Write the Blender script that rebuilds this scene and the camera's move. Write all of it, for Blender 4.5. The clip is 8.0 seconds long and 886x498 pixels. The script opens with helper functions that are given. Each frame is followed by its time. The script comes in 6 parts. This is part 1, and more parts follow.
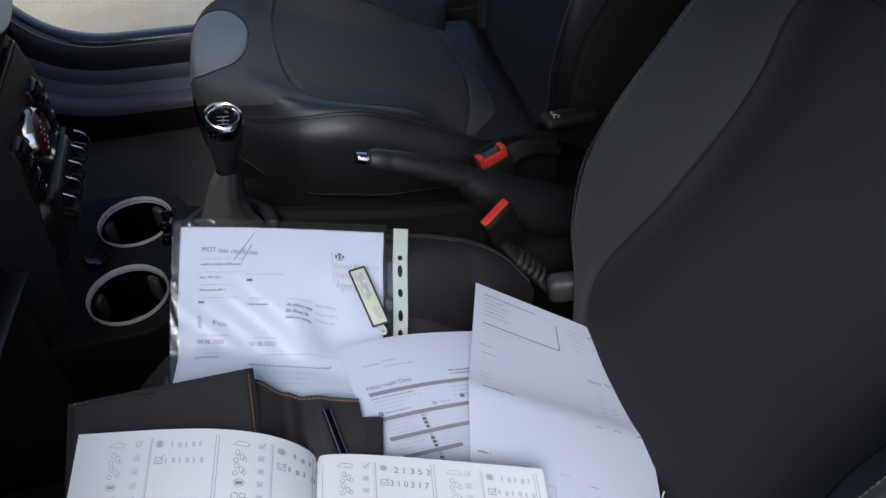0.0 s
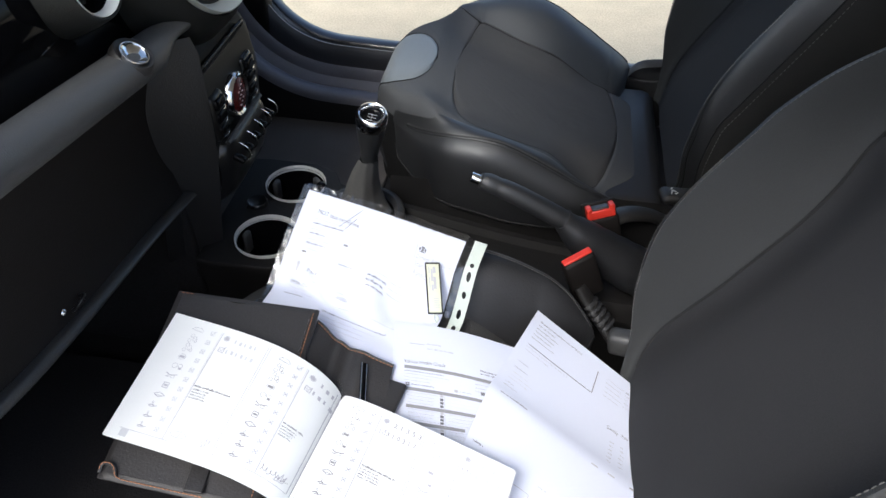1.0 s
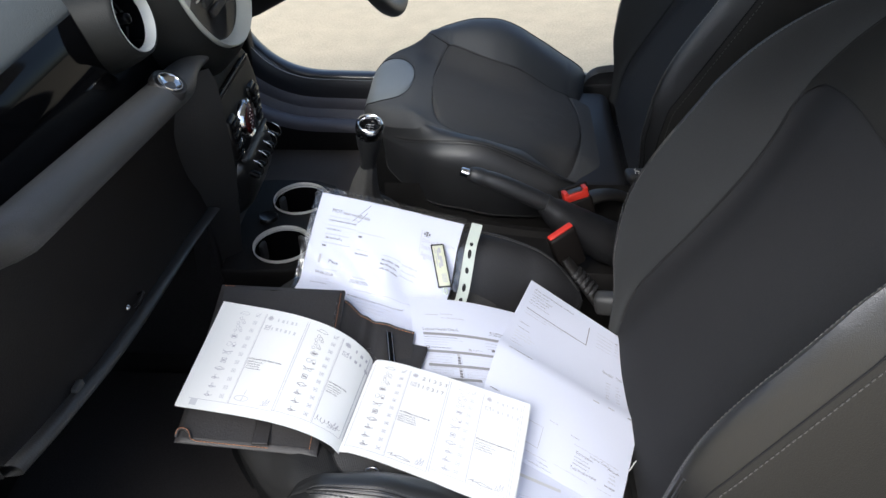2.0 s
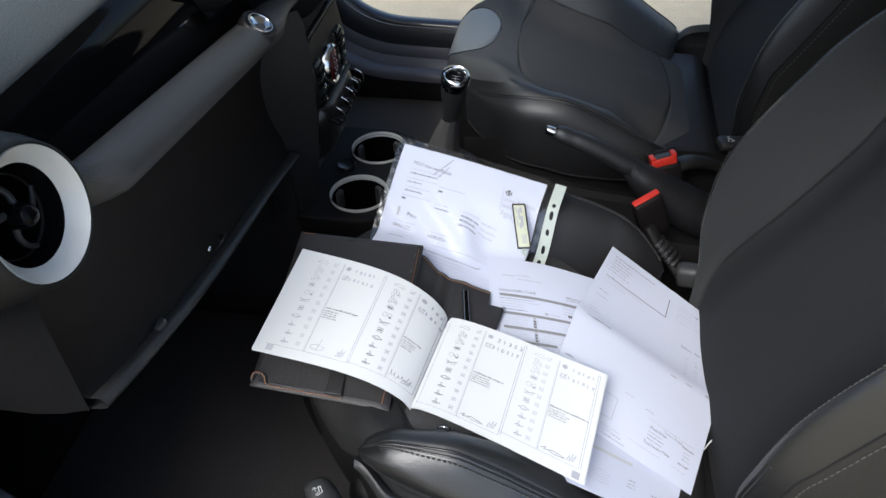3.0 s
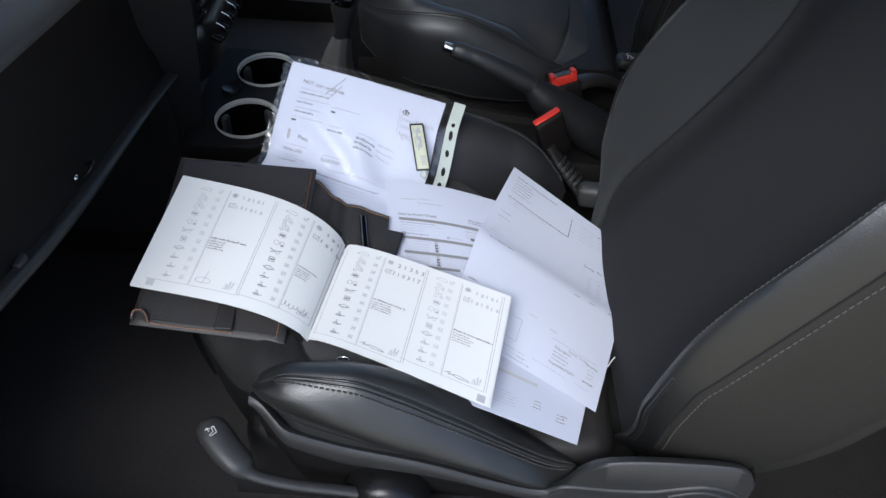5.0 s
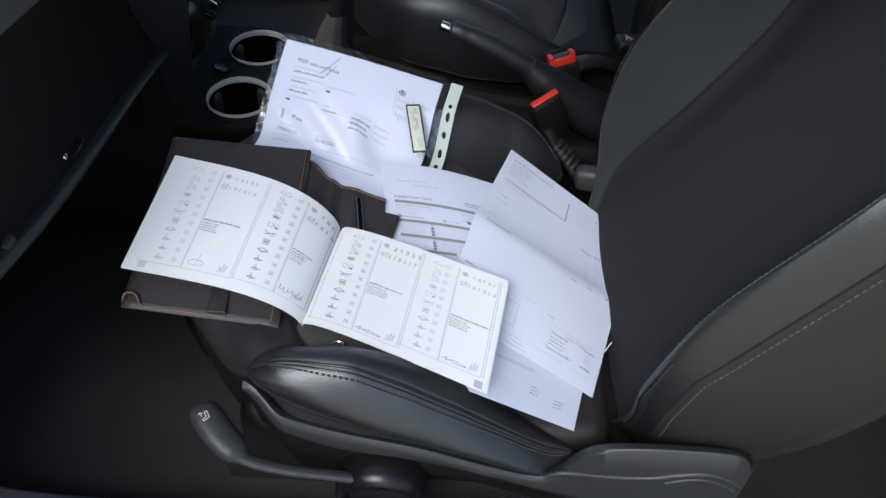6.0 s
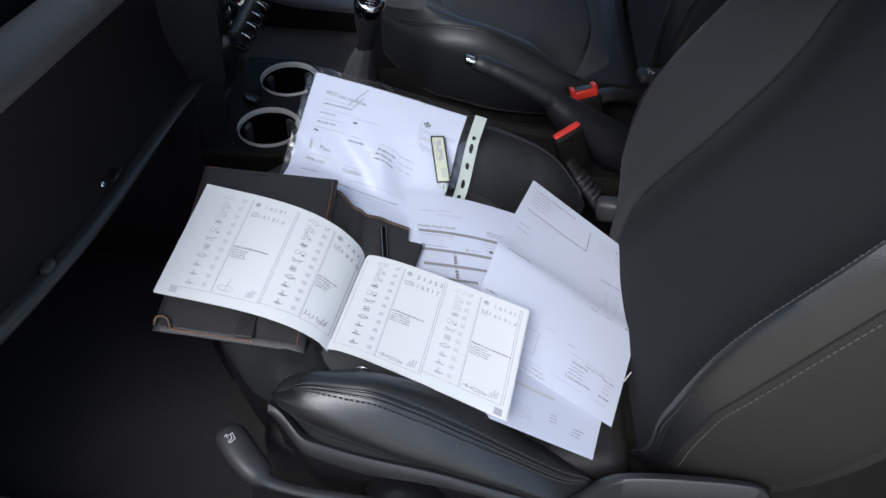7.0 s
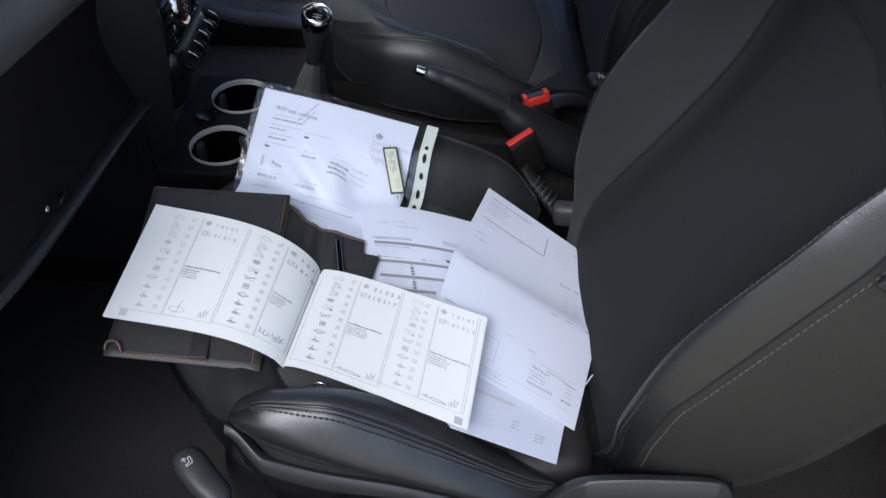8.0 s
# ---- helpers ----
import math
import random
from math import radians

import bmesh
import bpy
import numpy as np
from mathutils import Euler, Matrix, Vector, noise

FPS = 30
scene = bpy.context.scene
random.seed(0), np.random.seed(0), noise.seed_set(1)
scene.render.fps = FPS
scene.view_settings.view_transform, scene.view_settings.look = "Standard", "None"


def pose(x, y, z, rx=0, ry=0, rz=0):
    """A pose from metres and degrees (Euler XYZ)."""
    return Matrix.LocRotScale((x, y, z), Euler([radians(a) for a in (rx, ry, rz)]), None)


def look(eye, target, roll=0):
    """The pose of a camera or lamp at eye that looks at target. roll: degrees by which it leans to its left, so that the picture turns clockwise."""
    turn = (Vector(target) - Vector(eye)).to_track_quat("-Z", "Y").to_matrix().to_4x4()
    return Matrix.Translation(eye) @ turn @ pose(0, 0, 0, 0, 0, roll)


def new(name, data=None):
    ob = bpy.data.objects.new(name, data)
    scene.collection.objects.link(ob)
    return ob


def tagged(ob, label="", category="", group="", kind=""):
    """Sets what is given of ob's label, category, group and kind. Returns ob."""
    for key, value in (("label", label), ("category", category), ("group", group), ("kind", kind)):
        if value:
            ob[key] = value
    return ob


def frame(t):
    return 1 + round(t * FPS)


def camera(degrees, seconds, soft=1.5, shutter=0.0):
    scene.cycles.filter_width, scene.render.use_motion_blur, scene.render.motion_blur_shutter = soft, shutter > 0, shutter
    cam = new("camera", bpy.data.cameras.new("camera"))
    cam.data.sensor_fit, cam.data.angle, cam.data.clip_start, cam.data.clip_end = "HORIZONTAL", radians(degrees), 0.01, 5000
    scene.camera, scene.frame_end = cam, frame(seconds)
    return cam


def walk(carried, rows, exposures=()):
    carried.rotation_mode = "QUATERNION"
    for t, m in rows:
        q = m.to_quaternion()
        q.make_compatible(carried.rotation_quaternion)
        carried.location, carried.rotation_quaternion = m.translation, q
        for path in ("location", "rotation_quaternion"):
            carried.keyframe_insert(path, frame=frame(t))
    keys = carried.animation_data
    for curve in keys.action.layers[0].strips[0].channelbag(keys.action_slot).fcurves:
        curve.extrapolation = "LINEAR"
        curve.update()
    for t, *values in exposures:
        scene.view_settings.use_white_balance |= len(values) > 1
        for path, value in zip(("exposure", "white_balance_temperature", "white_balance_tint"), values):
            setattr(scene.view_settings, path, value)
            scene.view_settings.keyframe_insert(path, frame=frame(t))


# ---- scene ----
cam = camera(59.0, 8.0)
PATH = [
    (0, (-0.027, -0.772, 1.226), (0.287, 0.629, -0.166), -1.5),
    (0.1, (-0.012, -0.795, 1.25), (0.254, 0.665, -0.091), -3.6),
    (0.2, (-0.004, -0.819, 1.266), (0.262, 0.702, -0.005), -2.8),
    (0.3, (0.004, -0.824, 1.287), (0.265, 0.695, 0.012), -2.7),
    (0.4, (0.014, -0.847, 1.3), (0.206, 0.697, 0.045), -4.1),
    (0.5, (0.021, -0.865, 1.305), (0.083, 0.695, 0.056), -5.8),
    (0.6, (0.059, -0.884, 1.315), (-0.032, 0.655, 0.041), -7.4),
    (0.7, (0.083, -0.881, 1.307), (-0.045, 0.637, 0.012), -5.2),
    (0.8, (0.103, -0.896, 1.298), (-0.026, 0.639, 0.022), -1.8),
    (0.9, (0.12, -0.906, 1.291), (-0.064, 0.601, -0.012), -0.3),
    (1, (0.127, -0.911, 1.289), (-0.069, 0.591, -0.016), 1.8),
    (1.2, (0.144, -0.931, 1.309), (-0.048, 0.563, -0.007), -1.0),
    (1.5, (0.122, -0.967, 1.333), (0.143, 0.56, 0.042), 0.6),
    (1.8, (0.112, -1.053, 1.328), (0.061, 0.528, 0.103), -0.8),
    (2, (0.095, -1.087, 1.321), (-0.027, 0.488, 0.096), -1.8),
    (2.2, (0.087, -1.11, 1.327), (-0.149, 0.437, 0.081), -3.4),
    (3.3, (0.06, -1.056, 1.309), (-0.196, 0.424, -0.011), -1.4),
    (3.5, (0.06, -1.066, 1.316), (-0.158, 0.444, 0.023), 0.2),
    (4, (0.079, -1.047, 1.286), (0.084, 0.417, -0.077), 2.1),
    (4.5, (0.071, -1.054, 1.278), (0.047, 0.377, -0.12), 2.1),
    (4.7, (0.07, -1.049, 1.273), (0.061, 0.363, -0.144), 2.9),
    (5.8, (0.069, -1.03, 1.255), (0.03, 0.348, -0.193), 2.6),
    (6, (0.061, -1.029, 1.257), (0.074, 0.334, -0.206), 4.2),
    (6.5, (0.068, -1.036, 1.264), (0.049, 0.365, -0.163), 3.6),
    (7, (0.062, -1.041, 1.275), (0.011, 0.366, -0.145), 3.0),
    (7.5, (0.069, -1.041, 1.274), (0.033, 0.376, -0.137), 2.3),
    (8, (0.083, -1.04, 1.27), (0.102, 0.394, -0.124), 2.5),
]
EXPOSURES = [(0.0, 0.2, 5700, 10), (0.2, 0.85, 6000, 9), (0.5, 1.30, 6100, 9), (1.0, 1.1, 6100, 9), (1.5, 0.86, 6100, 9), (2.0, 0.88, 6050, 9), (3.4, 0.58, 5950, 8), (4.5, 0.50, 5750, 8), (6.0, 0.42, 5720, 9), (8.0, 0.43, 5720, 9)]
walk(cam, [(t, look(eye, target, roll)) for t, eye, target, roll in PATH], EXPOSURES)

# ---------------------------------------------------------------- daylight
world = bpy.data.worlds.new("overcast_sky")
scene.world = world
world.use_nodes = True
wn = world.node_tree.nodes
sky = wn.new("ShaderNodeTexSky")
sky.sky_type, sky.sun_disc = "NISHITA", False
sky.sun_elevation, sky.sun_rotation = radians(50), radians(200)
sky.air_density, sky.dust_density, sky.ozone_density = 1.0, 3.0, 1.0
world.node_tree.links.new(sky.outputs["Color"], wn["Background"].inputs["Color"])
wn["Background"].inputs["Strength"].default_value = 0.15
sun_data = bpy.data.lights.new("sun", "SUN")
sun_data.energy, sun_data.angle, sun_data.color = 1.5, radians(25), (1.0, 0.96, 0.9)
sun = new("sun", sun_data)
sun.matrix_world = look((-3, -8, 10), (0, 0, 0))


# ---------------------------------------------------------------- materials
def material(name, colour, rough=0.5, metal=0.0, grain=0.0, scale=200.0, bump=0.0, blotch=0.0, blotch_scale=6.0, rough_var=0.0,
             spec=0.5, coat=0.0, weave=0.0, weave_scale=900.0, stretch=(1, 1, 1)):
    """Colour with fine grain, larger blotches, roughness variation and fine relief, in object metres."""
    m = bpy.data.materials.new(name)
    m.use_nodes = True
    n, l = m.node_tree.nodes, m.node_tree.links
    b = n["Principled BSDF"]
    b.inputs["Roughness"].default_value = rough
    b.inputs["Metallic"].default_value = metal
    b.inputs["Specular IOR Level"].default_value = spec
    b.inputs["Coat Weight"].default_value = coat
    b.inputs["Base Color"].default_value = (*colour, 1)
    tc = n.new("ShaderNodeTexCoord")
    mp = n.new("ShaderNodeMapping")
    mp.inputs["Scale"].default_value = stretch
    l.new(tc.outputs["Object"], mp.inputs["Vector"])
    fine = n.new("ShaderNodeTexNoise")
    fine.inputs["Scale"].default_value, fine.inputs["Detail"].default_value = scale, 5
    l.new(mp.outputs["Vector"], fine.inputs["Vector"])
    big = n.new("ShaderNodeTexNoise")
    big.inputs["Scale"].default_value, big.inputs["Detail"].default_value = blotch_scale, 4
    l.new(tc.outputs["Object"], big.inputs["Vector"])
    if grain or blotch:
        add = n.new("ShaderNodeMath")
        add.operation = "MULTIPLY_ADD"
        l.new(fine.outputs["Fac"], add.inputs[0])
        add.inputs[1].default_value, add.inputs[2].default_value = grain, 1 - 0.5 * grain - 0.5 * blotch
        add2 = n.new("ShaderNodeMath")
        add2.operation = "MULTIPLY_ADD"
        l.new(big.outputs["Fac"], add2.inputs[0])
        add2.inputs[1].default_value = blotch
        l.new(add.outputs[0], add2.inputs[2])
        mul = n.new("ShaderNodeVectorMath")
        mul.operation = "SCALE"
        mul.inputs[0].default_value = colour
        l.new(add2.outputs[0], mul.inputs["Scale"])
        l.new(mul.outputs["Vector"], b.inputs["Base Color"])
    if rough_var:
        rv = n.new("ShaderNodeMath")
        rv.operation = "MULTIPLY_ADD"
        l.new(big.outputs["Fac"], rv.inputs[0])
        rv.inputs[1].default_value, rv.inputs[2].default_value = rough_var, rough - rough_var / 2
        l.new(rv.outputs[0], b.inputs["Roughness"])
    if bump or weave:
        bp = n.new("ShaderNodeBump")
        bp.inputs["Distance"].default_value = 0.0015
        height = fine.outputs["Fac"]
        bp.inputs["Strength"].default_value = bump
        if weave:
            w1 = n.new("ShaderNodeTexWave")
            w1.inputs["Scale"].default_value = weave_scale / 6
            w1.bands_direction = "X"
            w2 = n.new("ShaderNodeTexWave")
            w2.inputs["Scale"].default_value = weave_scale / 6
            w2.bands_direction = "Y"
            l.new(tc.outputs["Object"], w1.inputs["Vector"])
            l.new(tc.outputs["Object"], w2.inputs["Vector"])
            mx = n.new("ShaderNodeMath")
            mx.operation = "ADD"
            l.new(w1.outputs["Fac"], mx.inputs[0])
            l.new(w2.outputs["Fac"], mx.inputs[1])
            height = mx.outputs[0]
            bp.inputs["Strength"].default_value = weave
        l.new(height, bp.inputs["Height"])
        l.new(bp.outputs["Normal"], b.inputs["Normal"])
    return m


# Cushion cloth lighter than the backrests': the driver side's daylight is in its colour.
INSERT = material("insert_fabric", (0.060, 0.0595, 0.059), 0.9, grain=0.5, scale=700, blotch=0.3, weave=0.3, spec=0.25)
FABRIC_DAYLIT = material("daylit_seat_fabric", (0.070, 0.072, 0.075), 0.85, grain=0.5, scale=700, blotch=0.3, weave=0.25, spec=0.3)
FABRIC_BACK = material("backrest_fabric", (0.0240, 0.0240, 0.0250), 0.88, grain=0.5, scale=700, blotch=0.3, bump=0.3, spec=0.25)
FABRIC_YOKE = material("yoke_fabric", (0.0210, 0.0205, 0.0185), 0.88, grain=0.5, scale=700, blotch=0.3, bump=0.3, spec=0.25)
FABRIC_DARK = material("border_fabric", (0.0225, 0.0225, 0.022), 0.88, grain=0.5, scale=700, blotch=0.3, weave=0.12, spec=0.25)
LEATHER_WORN = material("creased_leather", (0.0155, 0.0158, 0.0160), 0.35, grain=0.3, scale=900, bump=0.35, blotch=0.45, rough_var=0.14, spec=1.0, stretch=(1, 0.12, 1))
FABRIC_LIGHT = material("bolster_fabric", (0.0300, 0.0313, 0.0316), 0.8, grain=0.4, scale=700, blotch=0.25, weave=0.06, spec=0.3)
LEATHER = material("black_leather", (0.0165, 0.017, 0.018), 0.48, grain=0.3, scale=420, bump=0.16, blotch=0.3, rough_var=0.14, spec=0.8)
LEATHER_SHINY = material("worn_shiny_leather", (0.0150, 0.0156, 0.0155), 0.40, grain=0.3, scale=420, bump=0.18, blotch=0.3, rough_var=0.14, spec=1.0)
# The black leather again, skylight on the driver's door bolster put into its colour.
LEATHER_SKYLIT = material("skylit_leather", (0.033, 0.037, 0.042), 0.55, grain=0.3, scale=420, bump=0.14, blotch=0.3, rough_var=0.1, spec=0.6)
LEATHER_DARK = material("gaiter_leather", (0.014, 0.014, 0.015), 0.5, grain=0.3, scale=300, bump=0.3, blotch=0.3, rough_var=0.15)
LEATHER_SIDE = material("side_cloth", (0.024, 0.0228, 0.0198), 0.6, grain=0.4, scale=500, blotch=0.3, bump=0.3, rough_var=0.15, spec=0.4)
PAD = material("grey_leather", (0.17, 0.185, 0.195), 0.5, grain=0.2, scale=300, bump=0.2, blotch=0.2)
# Near-black for cushion skirts and glovebox end: their shade is in the colour.
SHADED_SKIN = material("shaded_skin", (0.0075, 0.0075, 0.0078), 0.85, grain=0.5, scale=700, blotch=0.3, weave=0.3, spec=0.2)
STITCH = material("grey_thread", (0.105, 0.102, 0.096), 0.8, grain=0.4, scale=900)
SEAM = material("dark_seam", (0.008, 0.008, 0.008), 0.9, grain=0.3, scale=500)
PLASTIC = material("black_plastic", (0.0175, 0.0162, 0.0153), 0.5, grain=0.3, scale=500, bump=0.3, blotch=0.25, rough_var=0.15)
PLASTIC_GREY = material("dark_grey_plastic", (0.028, 0.028, 0.029), 0.55, grain=0.3, scale=700, bump=0.35, blotch=0.2, rough_var=0.15)
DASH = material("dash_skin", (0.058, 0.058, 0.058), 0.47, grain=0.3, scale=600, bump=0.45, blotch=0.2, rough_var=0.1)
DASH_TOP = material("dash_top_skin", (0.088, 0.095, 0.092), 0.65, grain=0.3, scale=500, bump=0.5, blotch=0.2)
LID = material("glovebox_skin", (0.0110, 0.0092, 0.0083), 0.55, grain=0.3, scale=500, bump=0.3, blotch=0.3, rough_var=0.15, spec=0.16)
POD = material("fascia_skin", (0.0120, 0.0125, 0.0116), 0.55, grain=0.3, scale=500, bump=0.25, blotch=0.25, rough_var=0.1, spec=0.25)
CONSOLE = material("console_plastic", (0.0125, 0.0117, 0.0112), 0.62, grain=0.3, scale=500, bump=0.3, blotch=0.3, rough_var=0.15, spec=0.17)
PIANO = material("piano_black", (0.004, 0.004, 0.0045), 0.05, grain=0.2, scale=40, blotch=0.3, rough_var=0.04, spec=0.10)
SATIN = material("satin_black_plastic", (0.0085, 0.0083, 0.0082), 0.28, grain=0.2, scale=300, bump=0.1, blotch=0.2, rough_var=0.12, spec=0.4)
CHROME = material("chrome", (0.75, 0.75, 0.76), 0.12, metal=1.0, rough_var=0.08, blotch=0.1)
SILVER = material("silver_plastic", (0.64, 0.645, 0.61), 0.40, metal=0.08, grain=0.1, scale=300, blotch=0.1)
# Darker copy of the silver for the speedometer ring.
DIM_SILVER = material("dark_silver_plastic", (0.34, 0.35, 0.32), 0.42, metal=0.08, grain=0.1, scale=300, blotch=0.15)
RED = material("red_plastic", (0.62, 0.035, 0.02), 0.4, grain=0.1, scale=300, blotch=0.15, rough_var=0.1)
DARK_RED = material("dark_red_display", (0.10, 0.008, 0.008), 0.15, grain=0.2, scale=60, blotch=0.2)
CARPET = material("car_carpet", (0.021, 0.0195, 0.0185), 0.95, grain=0.9, scale=350, bump=1.0, blotch=0.5, spec=0.1)
# Floor pile in a daylit and a shaded tone for the footwell patches.
MAT_LIT = material("lit_floor_pile", (0.105, 0.091, 0.079), 0.95, grain=0.8, scale=350, bump=0.8, blotch=0.6, spec=0.1)
MAT_SHADED = material("shaded_floor_pile", (0.035, 0.0328, 0.0322), 0.95, grain=0.8, scale=350, bump=0.8, blotch=0.4, spec=0.1)
RUBBER = material("rubber_seal", (0.040, 0.040, 0.044), 0.42, grain=0.2, scale=200, blotch=0.2, rough_var=0.15)
VALANCE = material("valance_plastic", (0.036, 0.0363, 0.0363), 0.42, grain=0.25, scale=500, bump=0.25, blotch=0.25, rough_var=0.2)
SILL = material("sill_plastic", (0.15, 0.145, 0.16), 0.40, grain=0.25, scale=500, bump=0.25, blotch=0.25, rough_var=0.2)
WALLET = material("wallet_leatherette", (0.028, 0.026, 0.025), 0.5, grain=0.4, scale=350, bump=0.35, blotch=0.3, rough_var=0.15)
TAB = material("grey_tab_rubber", (0.055, 0.055, 0.054), 0.5, grain=0.2, scale=300, bump=0.2, blotch=0.2)
GAITER = material("grey_gaiter_leather", (0.080, 0.078, 0.075), 0.75, grain=0.3, scale=300, bump=0.3, blotch=0.3, rough_var=0.15)
ANCHOR = material("grey_anchor_plastic", (0.042, 0.042, 0.041), 0.5, grain=0.2, scale=300, bump=0.2, blotch=0.2)
ORANGE = material("orange_thread", (0.36, 0.155, 0.07), 0.8, grain=0.3, scale=800)
PAPER = material("white_paper", (0.68, 0.71, 0.815), 0.75, grain=0.03, scale=400, blotch=0.03, bump=0.05, spec=0.25)
BOOK_PAPER = material("booklet_paper", (0.81, 0.82, 0.80), 0.6, grain=0.03, scale=400, blotch=0.03, bump=0.05, spec=0.3)
INK = material("grey_ink", (0.16, 0.16, 0.17), 0.7, grain=0.3, scale=900)
INK_MID = material("pencil_grey_ink", (0.28, 0.28, 0.29), 0.7, grain=0.3, scale=900)
INK_SOFT = material("light_grey_ink", (0.47, 0.47, 0.50), 0.7, grain=0.2, scale=900)
INK_FAINT = material("pale_ink", (0.60, 0.61, 0.62), 0.7, grain=0.2, scale=900)
STRIP = material("pocket_strip", (0.55, 0.60, 0.54), 0.4, grain=0.1, scale=300, blotch=0.15)
TAG = material("key_tag_paper", (0.64, 0.66, 0.50), 0.45, grain=0.15, scale=300, blotch=0.2)
# Unseen ceiling's colour, chosen pale to bounce fill light into the cabin.
HEADLINER_FILL = material("headliner", (0.55, 0.54, 0.52), 0.9, grain=0.2, scale=400, blotch=0.15)
BODY = material("body_paint", (0.02, 0.02, 0.022), 0.3, grain=0.1, scale=200, blotch=0.2, coat=0.4)
DIAL = material("dial_face", (0.62, 0.60, 0.55), 0.4, grain=0.1, scale=200, blotch=0.15)
CONCRETE = material("sandy_concrete", (0.50, 0.43, 0.30), 0.9, grain=0.75, scale=150, bump=0.9, blotch=0.35, blotch_scale=9, spec=0.2)


def glass_material(name, tint, rough=0.02, relief=0.0, amount=0.06, edge=0.6):
    """Thin clear sheet: see-through, with a gloss that grows towards the edge-on view."""
    m = bpy.data.materials.new(name)
    m.use_nodes = True
    n, l = m.node_tree.nodes, m.node_tree.links
    out = n["Material Output"]
    n.remove(n["Principled BSDF"])
    tr, gl, mx, lw = (n.new("ShaderNode" + k) for k in ("BsdfTransparent", "BsdfGlossy", "MixShader", "LayerWeight"))
    tr.inputs["Color"].default_value = (*tint, 1)
    gl.inputs["Roughness"].default_value = rough
    if relief:
        nz = n.new("ShaderNodeTexNoise")
        nz.inputs["Scale"].default_value, nz.inputs["Distortion"].default_value = 30, 1.5
        bp = n.new("ShaderNodeBump")
        bp.inputs["Strength"].default_value, bp.inputs["Distance"].default_value = relief, 0.01
        tc, mp = n.new("ShaderNodeTexCoord"), n.new("ShaderNodeMapping")
        mp.inputs["Rotation"].default_value, mp.inputs["Scale"].default_value = (0, 0, 0.6), (1, 0.25, 1)
        l.new(tc.outputs["Object"], mp.inputs["Vector"])
        l.new(mp.outputs["Vector"], nz.inputs["Vector"])
        l.new(nz.outputs["Fac"], bp.inputs["Height"])
        l.new(bp.outputs["Normal"], gl.inputs["Normal"])
    lw.inputs["Blend"].default_value = 0.25
    ma = n.new("ShaderNodeMath")
    ma.operation = "MULTIPLY_ADD"
    l.new(lw.outputs["Facing"], ma.inputs[0])
    ma.inputs[1].default_value, ma.inputs[2].default_value = edge, amount
    l.new(ma.outputs[0], mx.inputs[0])
    l.new(tr.outputs[0], mx.inputs[1])
    l.new(gl.outputs[0], mx.inputs[2])
    l.new(mx.outputs[0], out.inputs["Surface"])
    return m


GLASS = glass_material("window_glass", (0.85, 0.9, 0.88), 0.01)
FILM = glass_material("clear_plastic_film", (0.98, 0.98, 0.99), 0.2, 0.10, 0.022, 0.14)
CRUMPLE = glass_material("crumpled_plastic_film", (0.80, 0.80, 0.81), 0.22, 0.3, 0.15, 0.3)
LENS = glass_material("dial_glass", (0.95, 0.95, 0.95), 0.05, 0.0, 0.015, 0.12)


# ---------------------------------------------------------------- mesh tools
def part(name, bm, mat, parent=None, label="", smooth=True):
    """Links a bmesh as one mesh object under a thing or under a part."""
    bmesh.ops.recalc_face_normals(bm, faces=bm.faces)
    me = bpy.data.meshes.new(name)
    bm.to_mesh(me)
    bm.free()
    me.materials.append(mat)
    me.polygons.foreach_set("use_smooth", [smooth] * len(me.polygons))
    if smooth:
        me.set_sharp_from_angle(angle=radians(55))
    ob = new(name, me)
    ob.parent = parent
    return tagged(ob, label)


def thing(name, at, label, category, group="", kind=""):
    """An Empty at a thing's base that carries its parts."""
    ob = new(name)
    ob.empty_display_size = 0.05
    ob.location = at
    return tagged(ob, label, category, group, kind)


def shift(bm, at):
    bmesh.ops.translate(bm, vec=-Vector(at), verts=bm.verts)
    return bm


def grid(rows, closed=False):
    """A sheet of faces through rows of points."""
    bm = bmesh.new()
    vs = [[bm.verts.new(p) for p in row] for row in rows]
    n = len(vs[0])
    for a, b in zip(vs, vs[1:]):
        for i in range(n if closed else n - 1):
            j = (i + 1) % n
            bm.faces.new((a[i], a[j], b[j], b[i]))
    bmesh.ops.remove_doubles(bm, verts=bm.verts, dist=1e-5)
    bmesh.ops.dissolve_degenerate(bm, edges=bm.edges, dist=1e-5)
    return bm


def curve(xs, ys):
    """A smooth function through knots (cubic Hermite)."""
    xs, ys = [float(x) for x in xs], [float(y) for y in ys]
    n = len(xs)
    m = [(ys[min(i + 1, n - 1)] - ys[max(i - 1, 0)]) / (xs[min(i + 1, n - 1)] - xs[max(i - 1, 0)]) for i in range(n)]
    for i in range(1, n - 1):
        if (ys[i] - ys[i - 1]) * (ys[i + 1] - ys[i]) <= 0:
            m[i] = 0.0

    def at(x):
        if x <= xs[0]:
            return ys[0]
        if x >= xs[-1]:
            return ys[-1]
        k = next(i for i in range(n - 1) if x <= xs[i + 1])
        h = xs[k + 1] - xs[k]
        t = (x - xs[k]) / h
        return ((2 * t ** 3 - 3 * t * t + 1) * ys[k] + (t ** 3 - 2 * t * t + t) * h * m[k]
                + (3 * t * t - 2 * t ** 3) * ys[k + 1] + (t ** 3 - t * t) * h * m[k + 1])
    return at


def step(a, b, x):
    t = min(1.0, max(0.0, (x - a) / (b - a)))
    return t * t * (3 - 2 * t)


